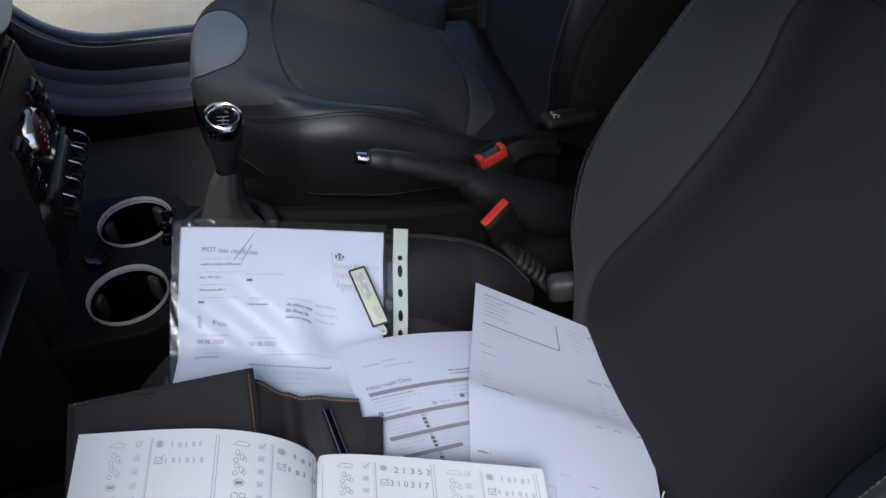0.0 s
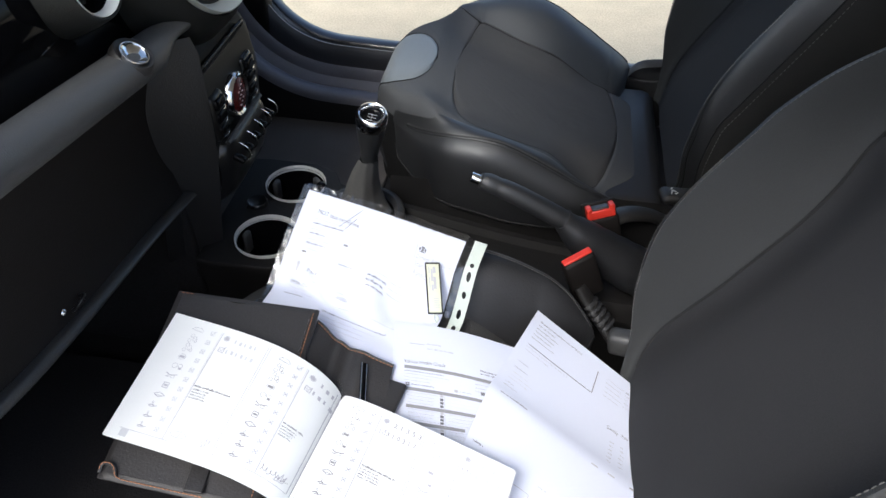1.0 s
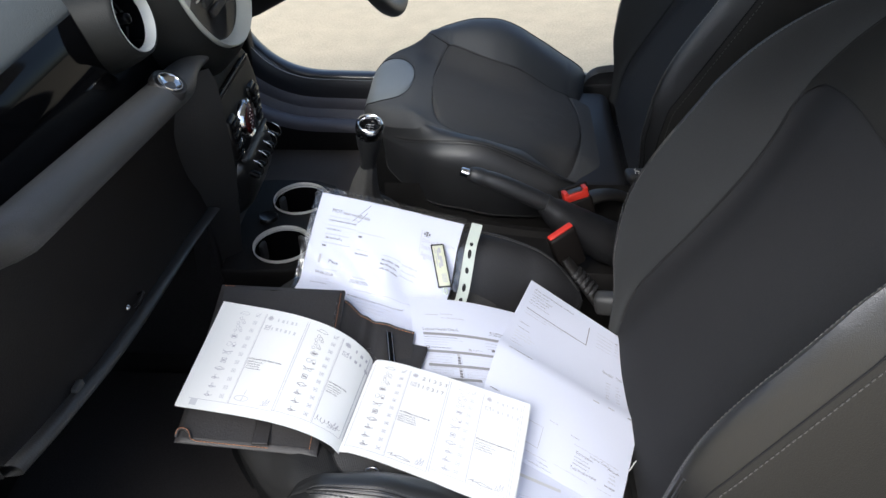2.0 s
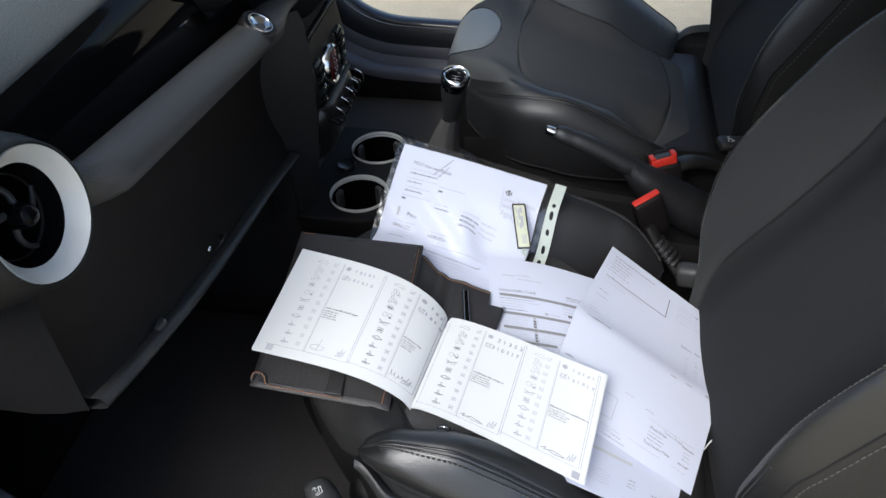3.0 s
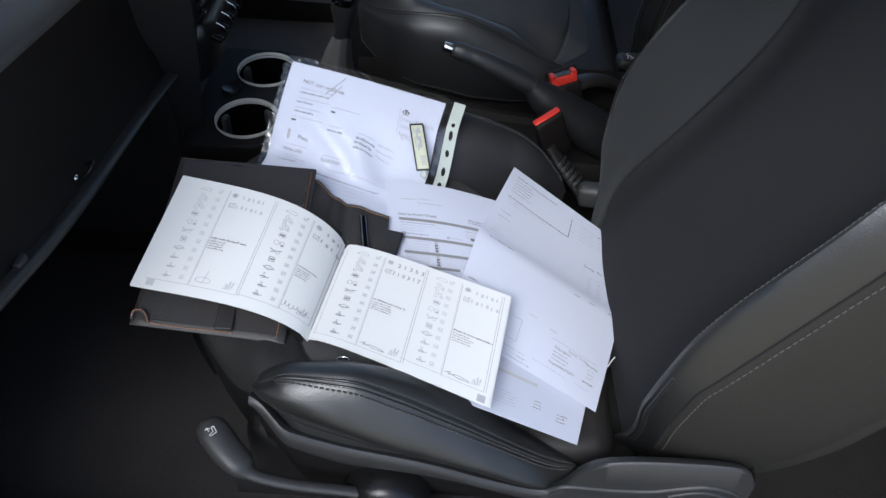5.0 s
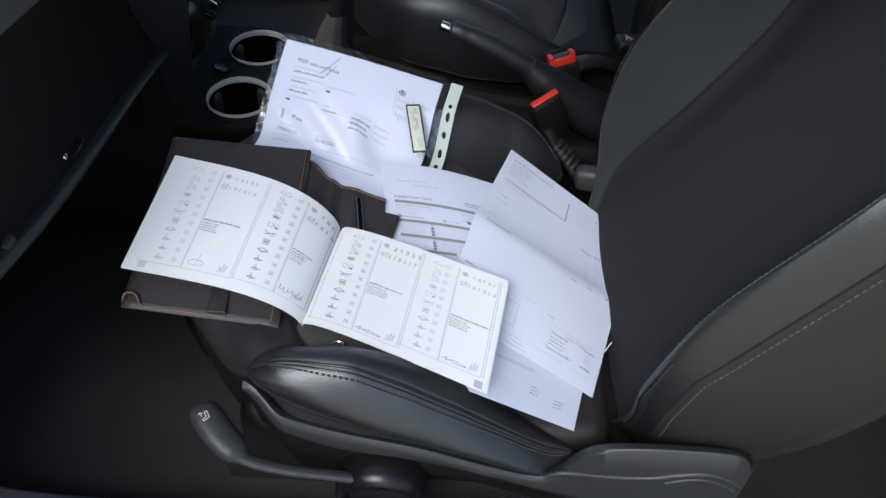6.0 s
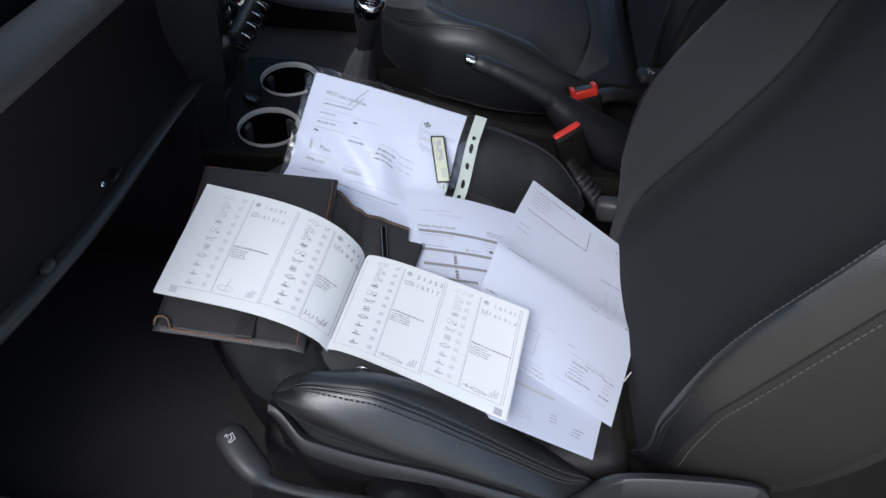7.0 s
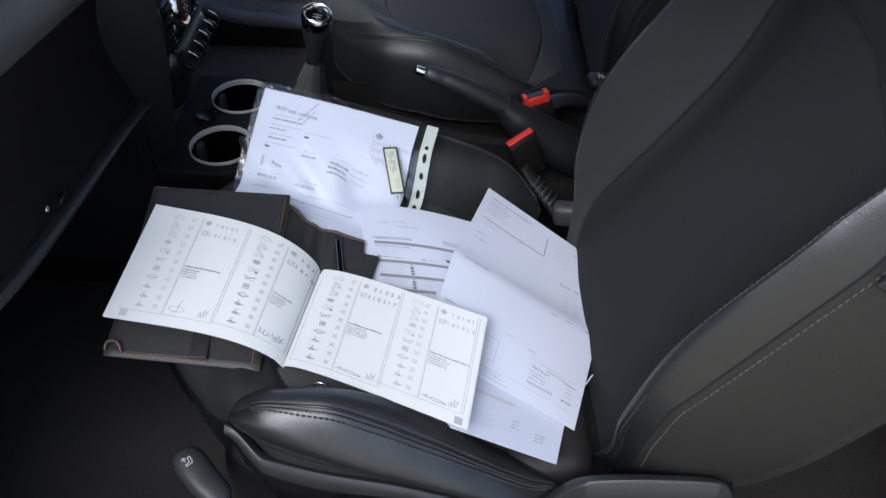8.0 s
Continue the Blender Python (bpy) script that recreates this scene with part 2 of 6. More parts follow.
def spline(points, n):
    """Catmull-Rom points, n to each span."""
    ps = [Vector(p) for p in points]
    ps = [2 * ps[0] - ps[1]] + ps + [2 * ps[-1] - ps[-2]]
    out = []
    for i in range(1, len(ps) - 2):
        a, b, c, d = ps[i - 1:i + 3]
        for k in range(n):
            t = k / n
            out.append(0.5 * (2 * b + (c - a) * t + (2 * a - 5 * b + 4 * c - d) * t * t + (3 * b - a - 3 * c + d) * t ** 3))
    return out + [ps[-2]]


def tube(points, radius, sides=8, caps=True, flat=1.0):
    """A tube along points; radius a number or a list."""
    pts = [Vector(p) for p in points]
    rad = radius if isinstance(radius, (list, tuple)) else [radius] * len(pts)
    rows, up = [], Vector((0.13, 0.21, 0.97))
    for i, p in enumerate(pts):
        d = (pts[min(i + 1, len(pts) - 1)] - pts[max(i - 1, 0)]).normalized()
        a = d.cross(up)
        a = a.normalized() if a.length > 1e-4 else d.orthogonal().normalized()
        b = a.cross(d).normalized()
        rows.append([p + rad[i] * (a * math.cos(2 * math.pi * k / sides) + b * flat * math.sin(2 * math.pi * k / sides)) for k in range(sides)])
    bm = grid(rows, closed=True)
    if caps:
        bmesh.ops.holes_fill(bm, edges=[e for e in bm.edges if e.is_boundary], sides=0)
    return bm


def lathe(profile, sides=48, m=None, cap=False):
    """A turned body: (radius, height) pairs round z, placed by m."""
    rows = [[Vector((r * math.cos(2 * math.pi * k / sides), r * math.sin(2 * math.pi * k / sides), z)) for k in range(sides)] for r, z in profile]
    bm = grid(rows, closed=True)
    if cap:
        bmesh.ops.holes_fill(bm, edges=[e for e in bm.edges if e.is_boundary], sides=0)
    if m is not None:
        bm.transform(m)
    return bm


def box(size, m=None, bevel=0.0, seg=3):
    bm = bmesh.new()
    bmesh.ops.create_cube(bm, size=1)
    bmesh.ops.scale(bm, vec=size, verts=bm.verts)
    if bevel:
        bmesh.ops.bevel(bm, geom=list(bm.edges), offset=bevel, segments=seg, affect="EDGES", profile=0.5)
    if m is not None:
        bm.transform(m)
    return bm


def join(*bms):
    out = bmesh.new()
    for b in bms:
        me = bpy.data.meshes.new("joined")
        b.to_mesh(me)
        b.free()
        out.from_mesh(me)
        bpy.data.meshes.remove(me)
    return out


def turn(b, m):
    b.transform(m)
    return b


def along(points, gap, length, radius, lift=(0, 0, 0)):
    """Short threads, a row of stitches along points."""
    pts = [Vector(p) for p in points]
    dist = [0.0]
    for a, b in zip(pts, pts[1:]):
        dist.append(dist[-1] + (b - a).length)

    def at(d):
        k = max(0, min(len(pts) - 2, next((i for i in range(len(pts) - 1) if d <= dist[i + 1]), len(pts) - 2)))
        span = dist[k + 1] - dist[k] or 1
        return pts[k].lerp(pts[k + 1], (d - dist[k]) / span)
    verts, faces = [], []
    d, up = gap / 2, Vector(lift)
    while d + length < dist[-1]:
        a, b = at(d) + up, at(d + length) + up
        way = (b - a).normalized()
        s1 = way.orthogonal().normalized() * radius
        s2 = way.cross(s1)
        o = len(verts)
        mid = (a + b) / 2
        for p, k in ((a, 0.5), (mid, 1.0), (b, 0.5)):
            verts += [p + s1 * k, p + s2 * k, p - s1 * k, p - s2 * k]
        for r in (0, 4):
            faces += [(o + r + i, o + r + (i + 1) % 4, o + r + 4 + (i + 1) % 4, o + r + 4 + i) for i in range(4)]
        faces += [(o, o + 1, o + 2, o + 3), (o + 8, o + 9, o + 10, o + 11)]
        d += gap
    bm = bmesh.new()
    vs = [bm.verts.new(v) for v in verts]
    for f in faces:
        bm.faces.new([vs[i] for i in f])
    return bm


# ---------------------------------------------------------------- setting
def slab(name, size, at, mat, label, category, rot=(0, 0, 0), bevel=0.01):
    ob = part(name, box(size, None, bevel), mat, None, label)
    ob.matrix_world = pose(*at, *rot)
    return tagged(ob, "", category, "", "structure")


bm = bmesh.new()
bmesh.ops.create_grid(bm, x_segments=60, y_segments=60, size=1)
for v in bm.verts:
    r = v.co.xy.length
    v.co.xy *= 3 + 400 * r ** 4
    v.co.z = 0.004 * noise.noise(v.co * 1.3)
ground = part("ground", bm, CONCRETE, None, "pale sandy concrete ground outside the open car door")
tagged(ground, "", "ground", "", "structure")

FLOOR = 0.25
slab("floor", (2.7, 1.36, 0.05), (0.35, 0.06, FLOOR - 0.025), CARPET, "black carpeted car floor", "floor")
# unseen roof, reaching out to shade the backrests and bouncing fill light
slab("ceiling", (1.75, 1.46, 0.04), (0.72, 0.06, 1.40), HEADLINER_FILL, "unseen car headliner, pale grey to bounce fill light", "ceiling", bevel=0.015)
slab("wall_front", (0.04, 1.5, 0.95), (-1.0, 0.06, 0.62), PLASTIC, "black bulkhead ahead of the dashboard", "wall")
slab("wall_rear", (0.06, 1.4, 1.15), (1.62, 0.06, 0.80), PLASTIC, "black rear wall of the car", "wall")
for y, nm in ((-0.70, "wall_near"), (0.82, "wall_far")):
    slab(nm, (0.92, 0.06, 1.12), (1.15, y, 0.82), PLASTIC, "black rear side panel of the car", "wall")
for y, nm in ((-0.70, "wall_kick_near"), (0.80, "wall_kick_far")):
    slab(nm, (0.5, 0.05, 0.85), (-0.78, y, 0.60), LID, "black footwell side panel", "wall")
for y, nm in ((-0.72, "a_pillar"), (0.84, "a_pillar")):
    slab(nm, (0.75, 0.06, 0.05), (-0.52, y, 1.19), BODY, "slanted windscreen pillar", "trim", (0, -34, 0))
# unseen open door, added to darken the footwell and the trim's reflections
door = part("door_1", join(box((1.05, 0.07, 0.62), pose(0.525, 0, 0), 0.03), box((0.05, 0.04, 0.46), pose(1.0, 0, 0.50, 0, -14, 0), 0.015), box((0.78, 0.04, 0.05), pose(0.60, 0, 0.72), 0.015)), BODY, None, "unseen black passenger door standing wide open, added to block light")
tagged(door, "", "door", "", "structure")
door.matrix_world = pose(-0.64, -0.79, 0.64, 0, 0, -66)
ws = part("window_front", grid([[Vector((-0.95 + 0.8 * u, -0.7 + 1.5 * v, 1.0 + 0.4 * u)) for v in (0, 0.5, 1)] for u in (0, 0.5, 1)]), GLASS, None,
          "clear sloping windscreen", smooth=True)
tagged(ws, "", "window", "", "structure")
ws.visible_shadow = False


def sill_run(y, s, name, label):
    """Door opening: kick plate, seal and outer lip swept along the sill and up round the front corner."""
    line = [(1.02, 0.385), (0.6, 0.385), (0.2, 0.385), (-0.1, 0.387), (-0.3, 0.39), (-0.42, 0.40), (-0.51, 0.445), (-0.575, 0.53), (-0.62, 0.65), (-0.66, 0.85), (-0.68, 1.0)]
    path = spline([(x, 0, z) for x, z in line], 6)
    top = thing(name, (0.2, y, FLOOR), label, "door sill", "", "structure")

    def sweep(profile, nm, mat, lab=""):
        rows = []
        for i, p in enumerate(path):
            d = (path[min(i + 1, len(path) - 1)] - path[max(i - 1, 0)]).normalized()
            up = Vector((d.z, 0, -d.x))
            rows.append([Vector((p.x, y + s * a, p.z)) + up * b for a, b in profile])
        return part(nm, shift(grid(rows), top.location), mat, top, lab)
    sweep([(-0.1052, -0.20), (-0.105, -0.075)], "carpet_side", CARPET)
    sweep([(-0.105, -0.076), (-0.1045, -0.070), (-0.103, -0.062), (-0.098, -0.056), (-0.088, -0.052), (-0.076, -0.050), (-0.066, -0.055), (-0.062, -0.060), (-0.056, -0.064), (-0.045, -0.050), (-0.03, -0.04)], "kick_trim", SILL, "dark grey plastic sill trim")
    sweep([(-0.036, -0.044), (-0.033, -0.024), (-0.027, -0.016), (-0.021, -0.020), (-0.019, -0.034)], "inner_ridge", SILL)
    sweep([(-0.020, -0.05), (-0.019, -0.004), (-0.015, 0.018), (-0.008, 0.027), (0.001, 0.024), (0.008, 0.006), (0.010, -0.03)], "door_seal", RUBBER, "grey-black rubber door seal")
    sweep([(0.008, -0.01), (0.018, -0.012), (0.022, 0.008), (0.029, 0.010), (0.032, -0.004), (0.038, 0.012), (0.045, 0.018), (0.075, 0.016), (0.095, 0.004), (0.10, -0.03), (0.095, -0.22), (0.02, -0.24)], "outer_sill", BODY, "black painted outer sill")
    return top


sill_run(0.80, 1, "door_sill", "black door sill with rubber seal, door open")
sill_run(-0.72, -1, "door_sill", "black door sill with rubber seal, door open")


# ---------------------------------------------------------------- seats
CUSHION_Z = curve([-0.262, -0.25, -0.22, -0.17, -0.1, 0, 0.1, 0.15, 0.2, 0.25, 0.285, 0.31, 0.38], [0.515, 0.545, 0.563, 0.566, 0.546, 0.517, 0.490, 0.472, 0.449, 0.420, 0.393, 0.376, 0.36])
CUSHION_W = curve([-0.262, -0.25, -0.22, -0.18, -0.13, -0.08, -0.03, 0.2, 0.26, 0.33], [0.06, 0.095, 0.137, 0.180, 0.220, 0.240, 0.244, 0.238, 0.220, 0.19])
CUSHION_B = curve([-0.225, -0.185, -0.155, -0.13, -0.112, -0.09, -0.06, -0.02, 0.03, 0.08, 0.12, 0.17, 0.225], [0, 0.008, 0.020, 0.034, 0.048, 0.060, 0.068, 0.070, 0.063, 0.049, 0.036, 0.017, 0.0])
PAD_W = curve([-0.262, -0.25, -0.22, -0.197, -0.180, -0.168, -0.161, -0.158], [0.058, 0.088, 0.100, 0.096, 0.082, 0.060, 0.036, 0.0])
INSERT_W = curve([-0.118, -0.1175, -0.114, -0.106, -0.095, -0.080, -0.055, 0.08, 0.140, 0.160, 0.178, 0.190, 0.198, 0.201], [0, 0.040, 0.085, 0.128, 0.160, 0.188, 0.205, 0.207, 0.204, 0.188, 0.150, 0.105, 0.055, 0.0])
BACK_W = curve([-0.03, 0.02, 0.1, 0.2, 0.38, 0.48, 0.56, 0.62, 0.66], [0.20, 0.225, 0.25, 0.262, 0.262, 0.245, 0.215, 0.17, 0.11])
BACK_R = curve([-0.03, 0.03, 0.1, 0.215, 0.38, 0.47, 0.56, 0.62, 0.66], [0.01, 0.036, 0.080, 0.120, 0.122, 0.110, 0.085, 0.06, 0.03])
BACK_C = curve([-0.03, 0.05, 0.2, 0.4, 0.55, 0.62, 0.66], [0.0, 0.02, 0.032, 0.028, 0.035, 0.03, 0.0])
YOKE_IN = curve([0, 0.06, 0.12, 0.165, 0.18, 0.19], [0.485, 0.487, 0.483, 0.471, 0.452, 0.430])
YOKE_OUT = curve([0, 0.07, 0.11, 0.147, 0.16, 0.18, 0.19], [0.485, 0.457, 0.438, 0.414, 0.395, 0.350, 0.330])
BACK_SEAM = curve([0.0, 0.06, 0.13, 0.2, 0.317, 0.372, 0.42, 0.46], [0.86, 0.84, 0.745, 0.69, 0.70, 0.74, 0.82, 0.86])
RECLINE = radians(29)

# side bolsters: along x the inner edge, the sewn crest, the outer bulge and the lower edge, each as distance from the seat's middle and height
BOLSTERS = {
    "passenger_door": ([-0.138, -0.118, -0.095, -0.035, 0.028, 0.093, 0.130, 0.197, 0.228, 0.243],
                       [0.222, 0.210, 0.198, 0.182, 0.176, 0.177, 0.181, 0.197, 0.212, 0.226],
                       [0.226, 0.228, 0.230, 0.234, 0.236, 0.237, 0.237, 0.235, 0.232, 0.229], [0.545, 0.557, 0.571, 0.575, 0.552, 0.512, 0.487, 0.441, 0.428, 0.422],
                       [0.228, 0.240, 0.251, 0.264, 0.269, 0.269, 0.268, 0.262, 0.247, 0.232], [0.545, 0.554, 0.556, 0.537, 0.510, 0.481, 0.463, 0.424, 0.412, 0.420],
                       [0.226, 0.243, 0.250, 0.255, 0.257, 0.257, 0.257, 0.253, 0.242, 0.230], [0.543, 0.544, 0.533, 0.508, 0.481, 0.455, 0.438, 0.405, 0.400, 0.416]),
    "passenger_inner": ([-0.12, -0.09, -0.05, 0.0, 0.08, 0.15, 0.20, 0.235, 0.25],
                        [0.225, 0.212, 0.200, 0.190, 0.185, 0.188, 0.200, 0.222, 0.235],
                        [0.232, 0.240, 0.250, 0.256, 0.258, 0.256, 0.250, 0.242, 0.238], [0.553, 0.562, 0.567, 0.573, 0.570, 0.548, 0.518, 0.475, 0.450],
                        [0.234, 0.250, 0.262, 0.270, 0.272, 0.270, 0.262, 0.250, 0.240], [0.550, 0.552, 0.550, 0.545, 0.535, 0.510, 0.485, 0.460, 0.446],
                        [0.232, 0.243, 0.250, 0.252, 0.252, 0.252, 0.250, 0.245, 0.238], [0.546, 0.535, 0.520, 0.490, 0.470, 0.450, 0.440, 0.440, 0.443]),
    "driver_door": ([-0.158, -0.134, -0.098, -0.025, 0.045, 0.125, 0.175, 0.215, 0.232],
                    [0.213, 0.190, 0.166, 0.141, 0.128, 0.121, 0.128, 0.160, 0.220],
                    [0.216, 0.232, 0.240, 0.246, 0.247, 0.246, 0.245, 0.240, 0.228], [0.561, 0.570, 0.583, 0.597, 0.587, 0.540, 0.506, 0.480, 0.466],
                    [0.218, 0.246, 0.262, 0.274, 0.276, 0.275, 0.272, 0.262, 0.235], [0.564, 0.562, 0.562, 0.560, 0.545, 0.510, 0.480, 0.462, 0.460],
                    [0.216, 0.240, 0.250, 0.258, 0.258, 0.258, 0.256, 0.250, 0.235], [0.560, 0.538, 0.515, 0.490, 0.470, 0.445, 0.430, 0.430, 0.450]),
    "driver_inner": ([-0.215, -0.18, -0.14, -0.10, -0.05, 0.0, 0.08, 0.14, 0.175, 0.20],
                     [0.140, 0.162, 0.190, 0.208, 0.216, 0.220, 0.220, 0.220, 0.218, 0.225],
                     [0.146, 0.188, 0.226, 0.248, 0.258, 0.262, 0.262, 0.260, 0.250, 0.235], [0.514, 0.525, 0.539, 0.552, 0.557, 0.551, 0.513, 0.481, 0.461, 0.445],
                     [0.150, 0.198, 0.246, 0.272, 0.283, 0.286, 0.286, 0.280, 0.265, 0.240], [0.500, 0.505, 0.512, 0.520, 0.520, 0.506, 0.472, 0.448, 0.440, 0.440],
                     [0.146, 0.190, 0.238, 0.262, 0.270, 0.273, 0.273, 0.268, 0.255, 0.236], [0.440, 0.430, 0.425, 0.420, 0.415, 0.405, 0.400, 0.400, 0.410, 0.430]),
}
VALANCE_T = curve([-0.136, -0.113, -0.091, -0.032, 0.06, 0.139, 0.195, 0.218, 0.234, 0.25, 0.273, 0.333, 0.395, 0.415, 0.425], [0.545, 0.534, 0.520, 0.495, 0.470, 0.439, 0.425, 0.442, 0.474, 0.491, 0.499, 0.504, 0.502, 0.492, 0.470])
VALANCE_L = curve([-0.136, -0.113, -0.093, -0.034, 0.029, 0.093, 0.16, 0.229, 0.3, 0.425], [0.535, 0.513, 0.496, 0.466, 0.455, 0.441, 0.416, 0.385, 0.345, 0.320])


def seat(dx, yc, dz, outer, label):
    """A bucket seat; outer is the side of the door (+1 or -1)."""
    top = thing("car_seat", (0.05 + dx, yc, FLOOR), label, "car seat", "front seats")
    base = Vector((0.05, 0, FLOOR - dz))
    who = "passenger" if outer < 0 else "driver"
    # same cloth on both seats: the lighter tone holds the driver side's daylight
    cloth, middle = (FABRIC_DARK, INSERT) if outer < 0 else (FABRIC_DAYLIT, INSERT)
    lines, whole = {}, {}

    def strips(rows_ctrl, place, sub, names, tag):
        """rows_ctrl: for each row the half section's control points; place(row, side, v, h) gives a point."""
        nk = len(rows_ctrl[0])
        half = []
        for ctrl in rows_ctrl:
            ps = [Vector((-ctrl[1][0], ctrl[1][1], 0))] + [Vector((a, b, 0)) for a, b in ctrl]
            ps.append(2 * ps[-1] - ps[-2])
            row = []
            for k in range(1, nk):
                a, b, c, d = ps[k - 1:k + 3]
                n = sub[k - 1]
                seg = []
                for i in range(n + 1):
                    t = i / n
                    q = 0.5 * (2 * b + (c - a) * t + (2 * a - 5 * b + 4 * c - d) * t * t + (3 * b - a - 3 * c + d) * t ** 3)
                    lo, hi = min(b.x, c.x), max(b.x, c.x)
                    seg.append((min(max(q.x, lo), hi), q.y))
                row.append(seg)
            half.append(row)
        for k, (nm, mat, lab, both) in enumerate(names):
            if both:
                rows = [[place(i, -1, *p) for p in reversed(r[k])] + [place(i, 1, *p) for p in r[k][1:]] for i, r in enumerate(half)]
                yield k, 0, nm, mat, lab, rows
            else:
                for sd in (-1, 1):
                    rows = [[place(i, sd, *p) for p in r[k]] for i, r in enumerate(half)]
                    lines[tag, k, sd] = [r[0] for r in rows]
                    whole[tag, k, sd] = rows
                    yield k, sd, nm, mat, lab, rows

    # cushion: a rounded middle between two sewn bolsters
    def inner_w(x):
        return min(0.84 * CUSHION_W(x), PAD_W(x) if x < -0.1579 else INSERT_W(x) if x > -0.118 else 0.0)

    ramps = {}
    for key, sd_ in ((who + "_door", outer), (who + "_inner", -outer)):
        ramps[sd_] = curve(BOLSTERS[key][0], BOLSTERS[key][1])
    climb = {outer: 0.016 if outer < 0 else 0.030, -outer: 0.006 if outer < 0 else 0.026}

    def surf(x, sd, v):
        """Height of the cushion's cloth at x and the distance v from the middle."""
        y, w = sd * v, CUSHION_W(x)
        z = CUSHION_Z(x) - 0.03 * step(0.12, 0.2, v) * step(0.06, 0.16, x)
        if outer < 0 and sd == outer:
            z -= 0.035 * step(0.08, 0.2, v) * step(-0.125, -0.18, x)
        edge_ = ramps[sd](x)
        z += climb[sd] * step(edge_ - 0.075, edge_ + 0.025, v) * step(-0.215, -0.13, x) * step(0.16, 0.05, x)
        iw = inner_w(x)
        if -0.118 < x < 0.201:
            z += 0.003 * step(1.0, 0.7, v / max(iw, 0.02)) - 0.0035 * math.exp(-((v - iw) / 0.011) ** 2)
        elif x < -0.158:
            z += 0.003 * step(1.0, 0.6, v / max(iw, 0.02)) - 0.003 * math.exp(-((v - iw) / 0.008) ** 2)
        for k in range(5):
            z -= 0.0034 * math.exp(-((y * -outer - 0.0 - 0.024 * k - 0.15 * (x - 0.14) * (k - 1)) / 0.005) ** 2) * math.exp(-((x - 0.135 + 0.012 * k) / 0.04) ** 2)
        r = 0.15 * w
        if v > w - r:
            t = min(1.0, (v - w + r) / r)
            z -= r * (1 - math.sqrt(max(0.0, 1 - t * t)))
        return z

    def put_c(x, sd, v, z):
        return Vector((x, sd * v, z)) - base
    xs = sorted([-0.262, -0.259, -0.255, -0.165, -0.1615, -0.1595, -0.1585, -0.158, -0.118, -0.1175, -0.116, -0.112, 0.1985, 0.2005, 0.201] + [-0.25 + 0.0075 * i for i in range(78)])

    def span(x, sd, a, b, n):
        return [put_c(x, sd, a + (b - a) * i / n, surf(x, sd, a + (b - a) * i / n)) for i in range(n + 1)]

    def both(x, n=18):
        w = inner_w(x)
        return list(reversed(span(x, -1, 0, w, n))) + span(x, 1, 0, w, n)[1:]
    part("front_pad", grid([both(x) for x in xs if x <= -0.1579]), PAD if outer > 0 else LEATHER, top, "smooth lighter grey front pad" if outer > 0 else "")
    part("insert", grid([both(x) for x in xs if -0.118 <= x <= 0.201]), middle, top)
    for sd in (-1, 1):
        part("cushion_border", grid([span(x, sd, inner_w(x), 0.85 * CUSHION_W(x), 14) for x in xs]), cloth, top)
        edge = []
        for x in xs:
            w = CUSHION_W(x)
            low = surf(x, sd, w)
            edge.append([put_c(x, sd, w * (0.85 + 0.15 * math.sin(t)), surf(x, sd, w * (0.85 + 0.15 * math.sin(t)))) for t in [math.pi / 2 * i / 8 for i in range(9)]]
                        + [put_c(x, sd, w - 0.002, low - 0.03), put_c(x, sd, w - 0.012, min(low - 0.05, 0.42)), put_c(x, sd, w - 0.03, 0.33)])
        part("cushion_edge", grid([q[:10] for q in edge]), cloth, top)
        # lower side of the cushion cloth, darkened for the shade down there
        part("cushion_skirt", grid([q[9:] for q in edge]), SHADED_SKIN, top)
        ring = [put_c(x, sd, inner_w(x), surf(x, sd, inner_w(x)) + 0.0002) for x in xs if -0.118 <= x <= 0.201]
        part("seam", tube(ring, 0.0008, 6), SEAM, top)
        ring = [put_c(x, sd, inner_w(x), surf(x, sd, inner_w(x)) + 0.0002) for x in xs if x <= -0.158]
        part("seam", tube(ring, 0.0015, 6), SEAM, top)
    nose = []
    x0, w0 = xs[0], CUSHION_W(xs[0])
    for k in range(6):
        q = k / 5
        nose.append([put_c(x0 + 0.02 * q * q - 0.008 * math.sin(math.pi * q), 1 if i >= 0 else -1, w0 * abs(i) / 6 * (1 + 0.5 * q), surf(x0, 1 if i >= 0 else -1, w0 * abs(i) / 6) * (1 - q) + 0.36 * q) for i in range(-6, 7)])
    part("cushion_nose", grid(nose), cloth, top)

    def bolster(key, sd, mat):
        """One sewn bolster: a soft lens-shaped roll with a top panel, a side panel, a welt and rows of stitches."""
        kx, iv, sv, sz, ov, oz, bv, bz_ = BOLSTERS[key]
        fi, fs, fz, fo, foz, fb, fbz = (curve(kx, q) for q in (iv, sv, sz, ov, oz, bv, bz_))
        n = 84
        rows_t, rows_s = [], []
        for i in range(n + 1):
            q = i / n
            x = kx[0] + (kx[-1] - kx[0]) * (q + 0.06 * math.sin(2 * math.pi * q) * -1)
            ends = step(0.0, 0.04, q) * step(1.0, 0.96, q)
            tip = Vector((x, sd * fs(x), fz(x) - 0.004))
            ps = [Vector((x, sd * fi(x), surf(x, sd, fi(x)) - 0.003)), Vector((x, sd * fs(x), fz(x))), Vector((x, sd * fo(x), foz(x))), Vector((x, sd * fb(x), fbz(x)))]
            belly = ps[0].lerp(ps[1], 0.5) + Vector((0, -sd * 0.002, 0.20 * (ps[1] - ps[0]).length))
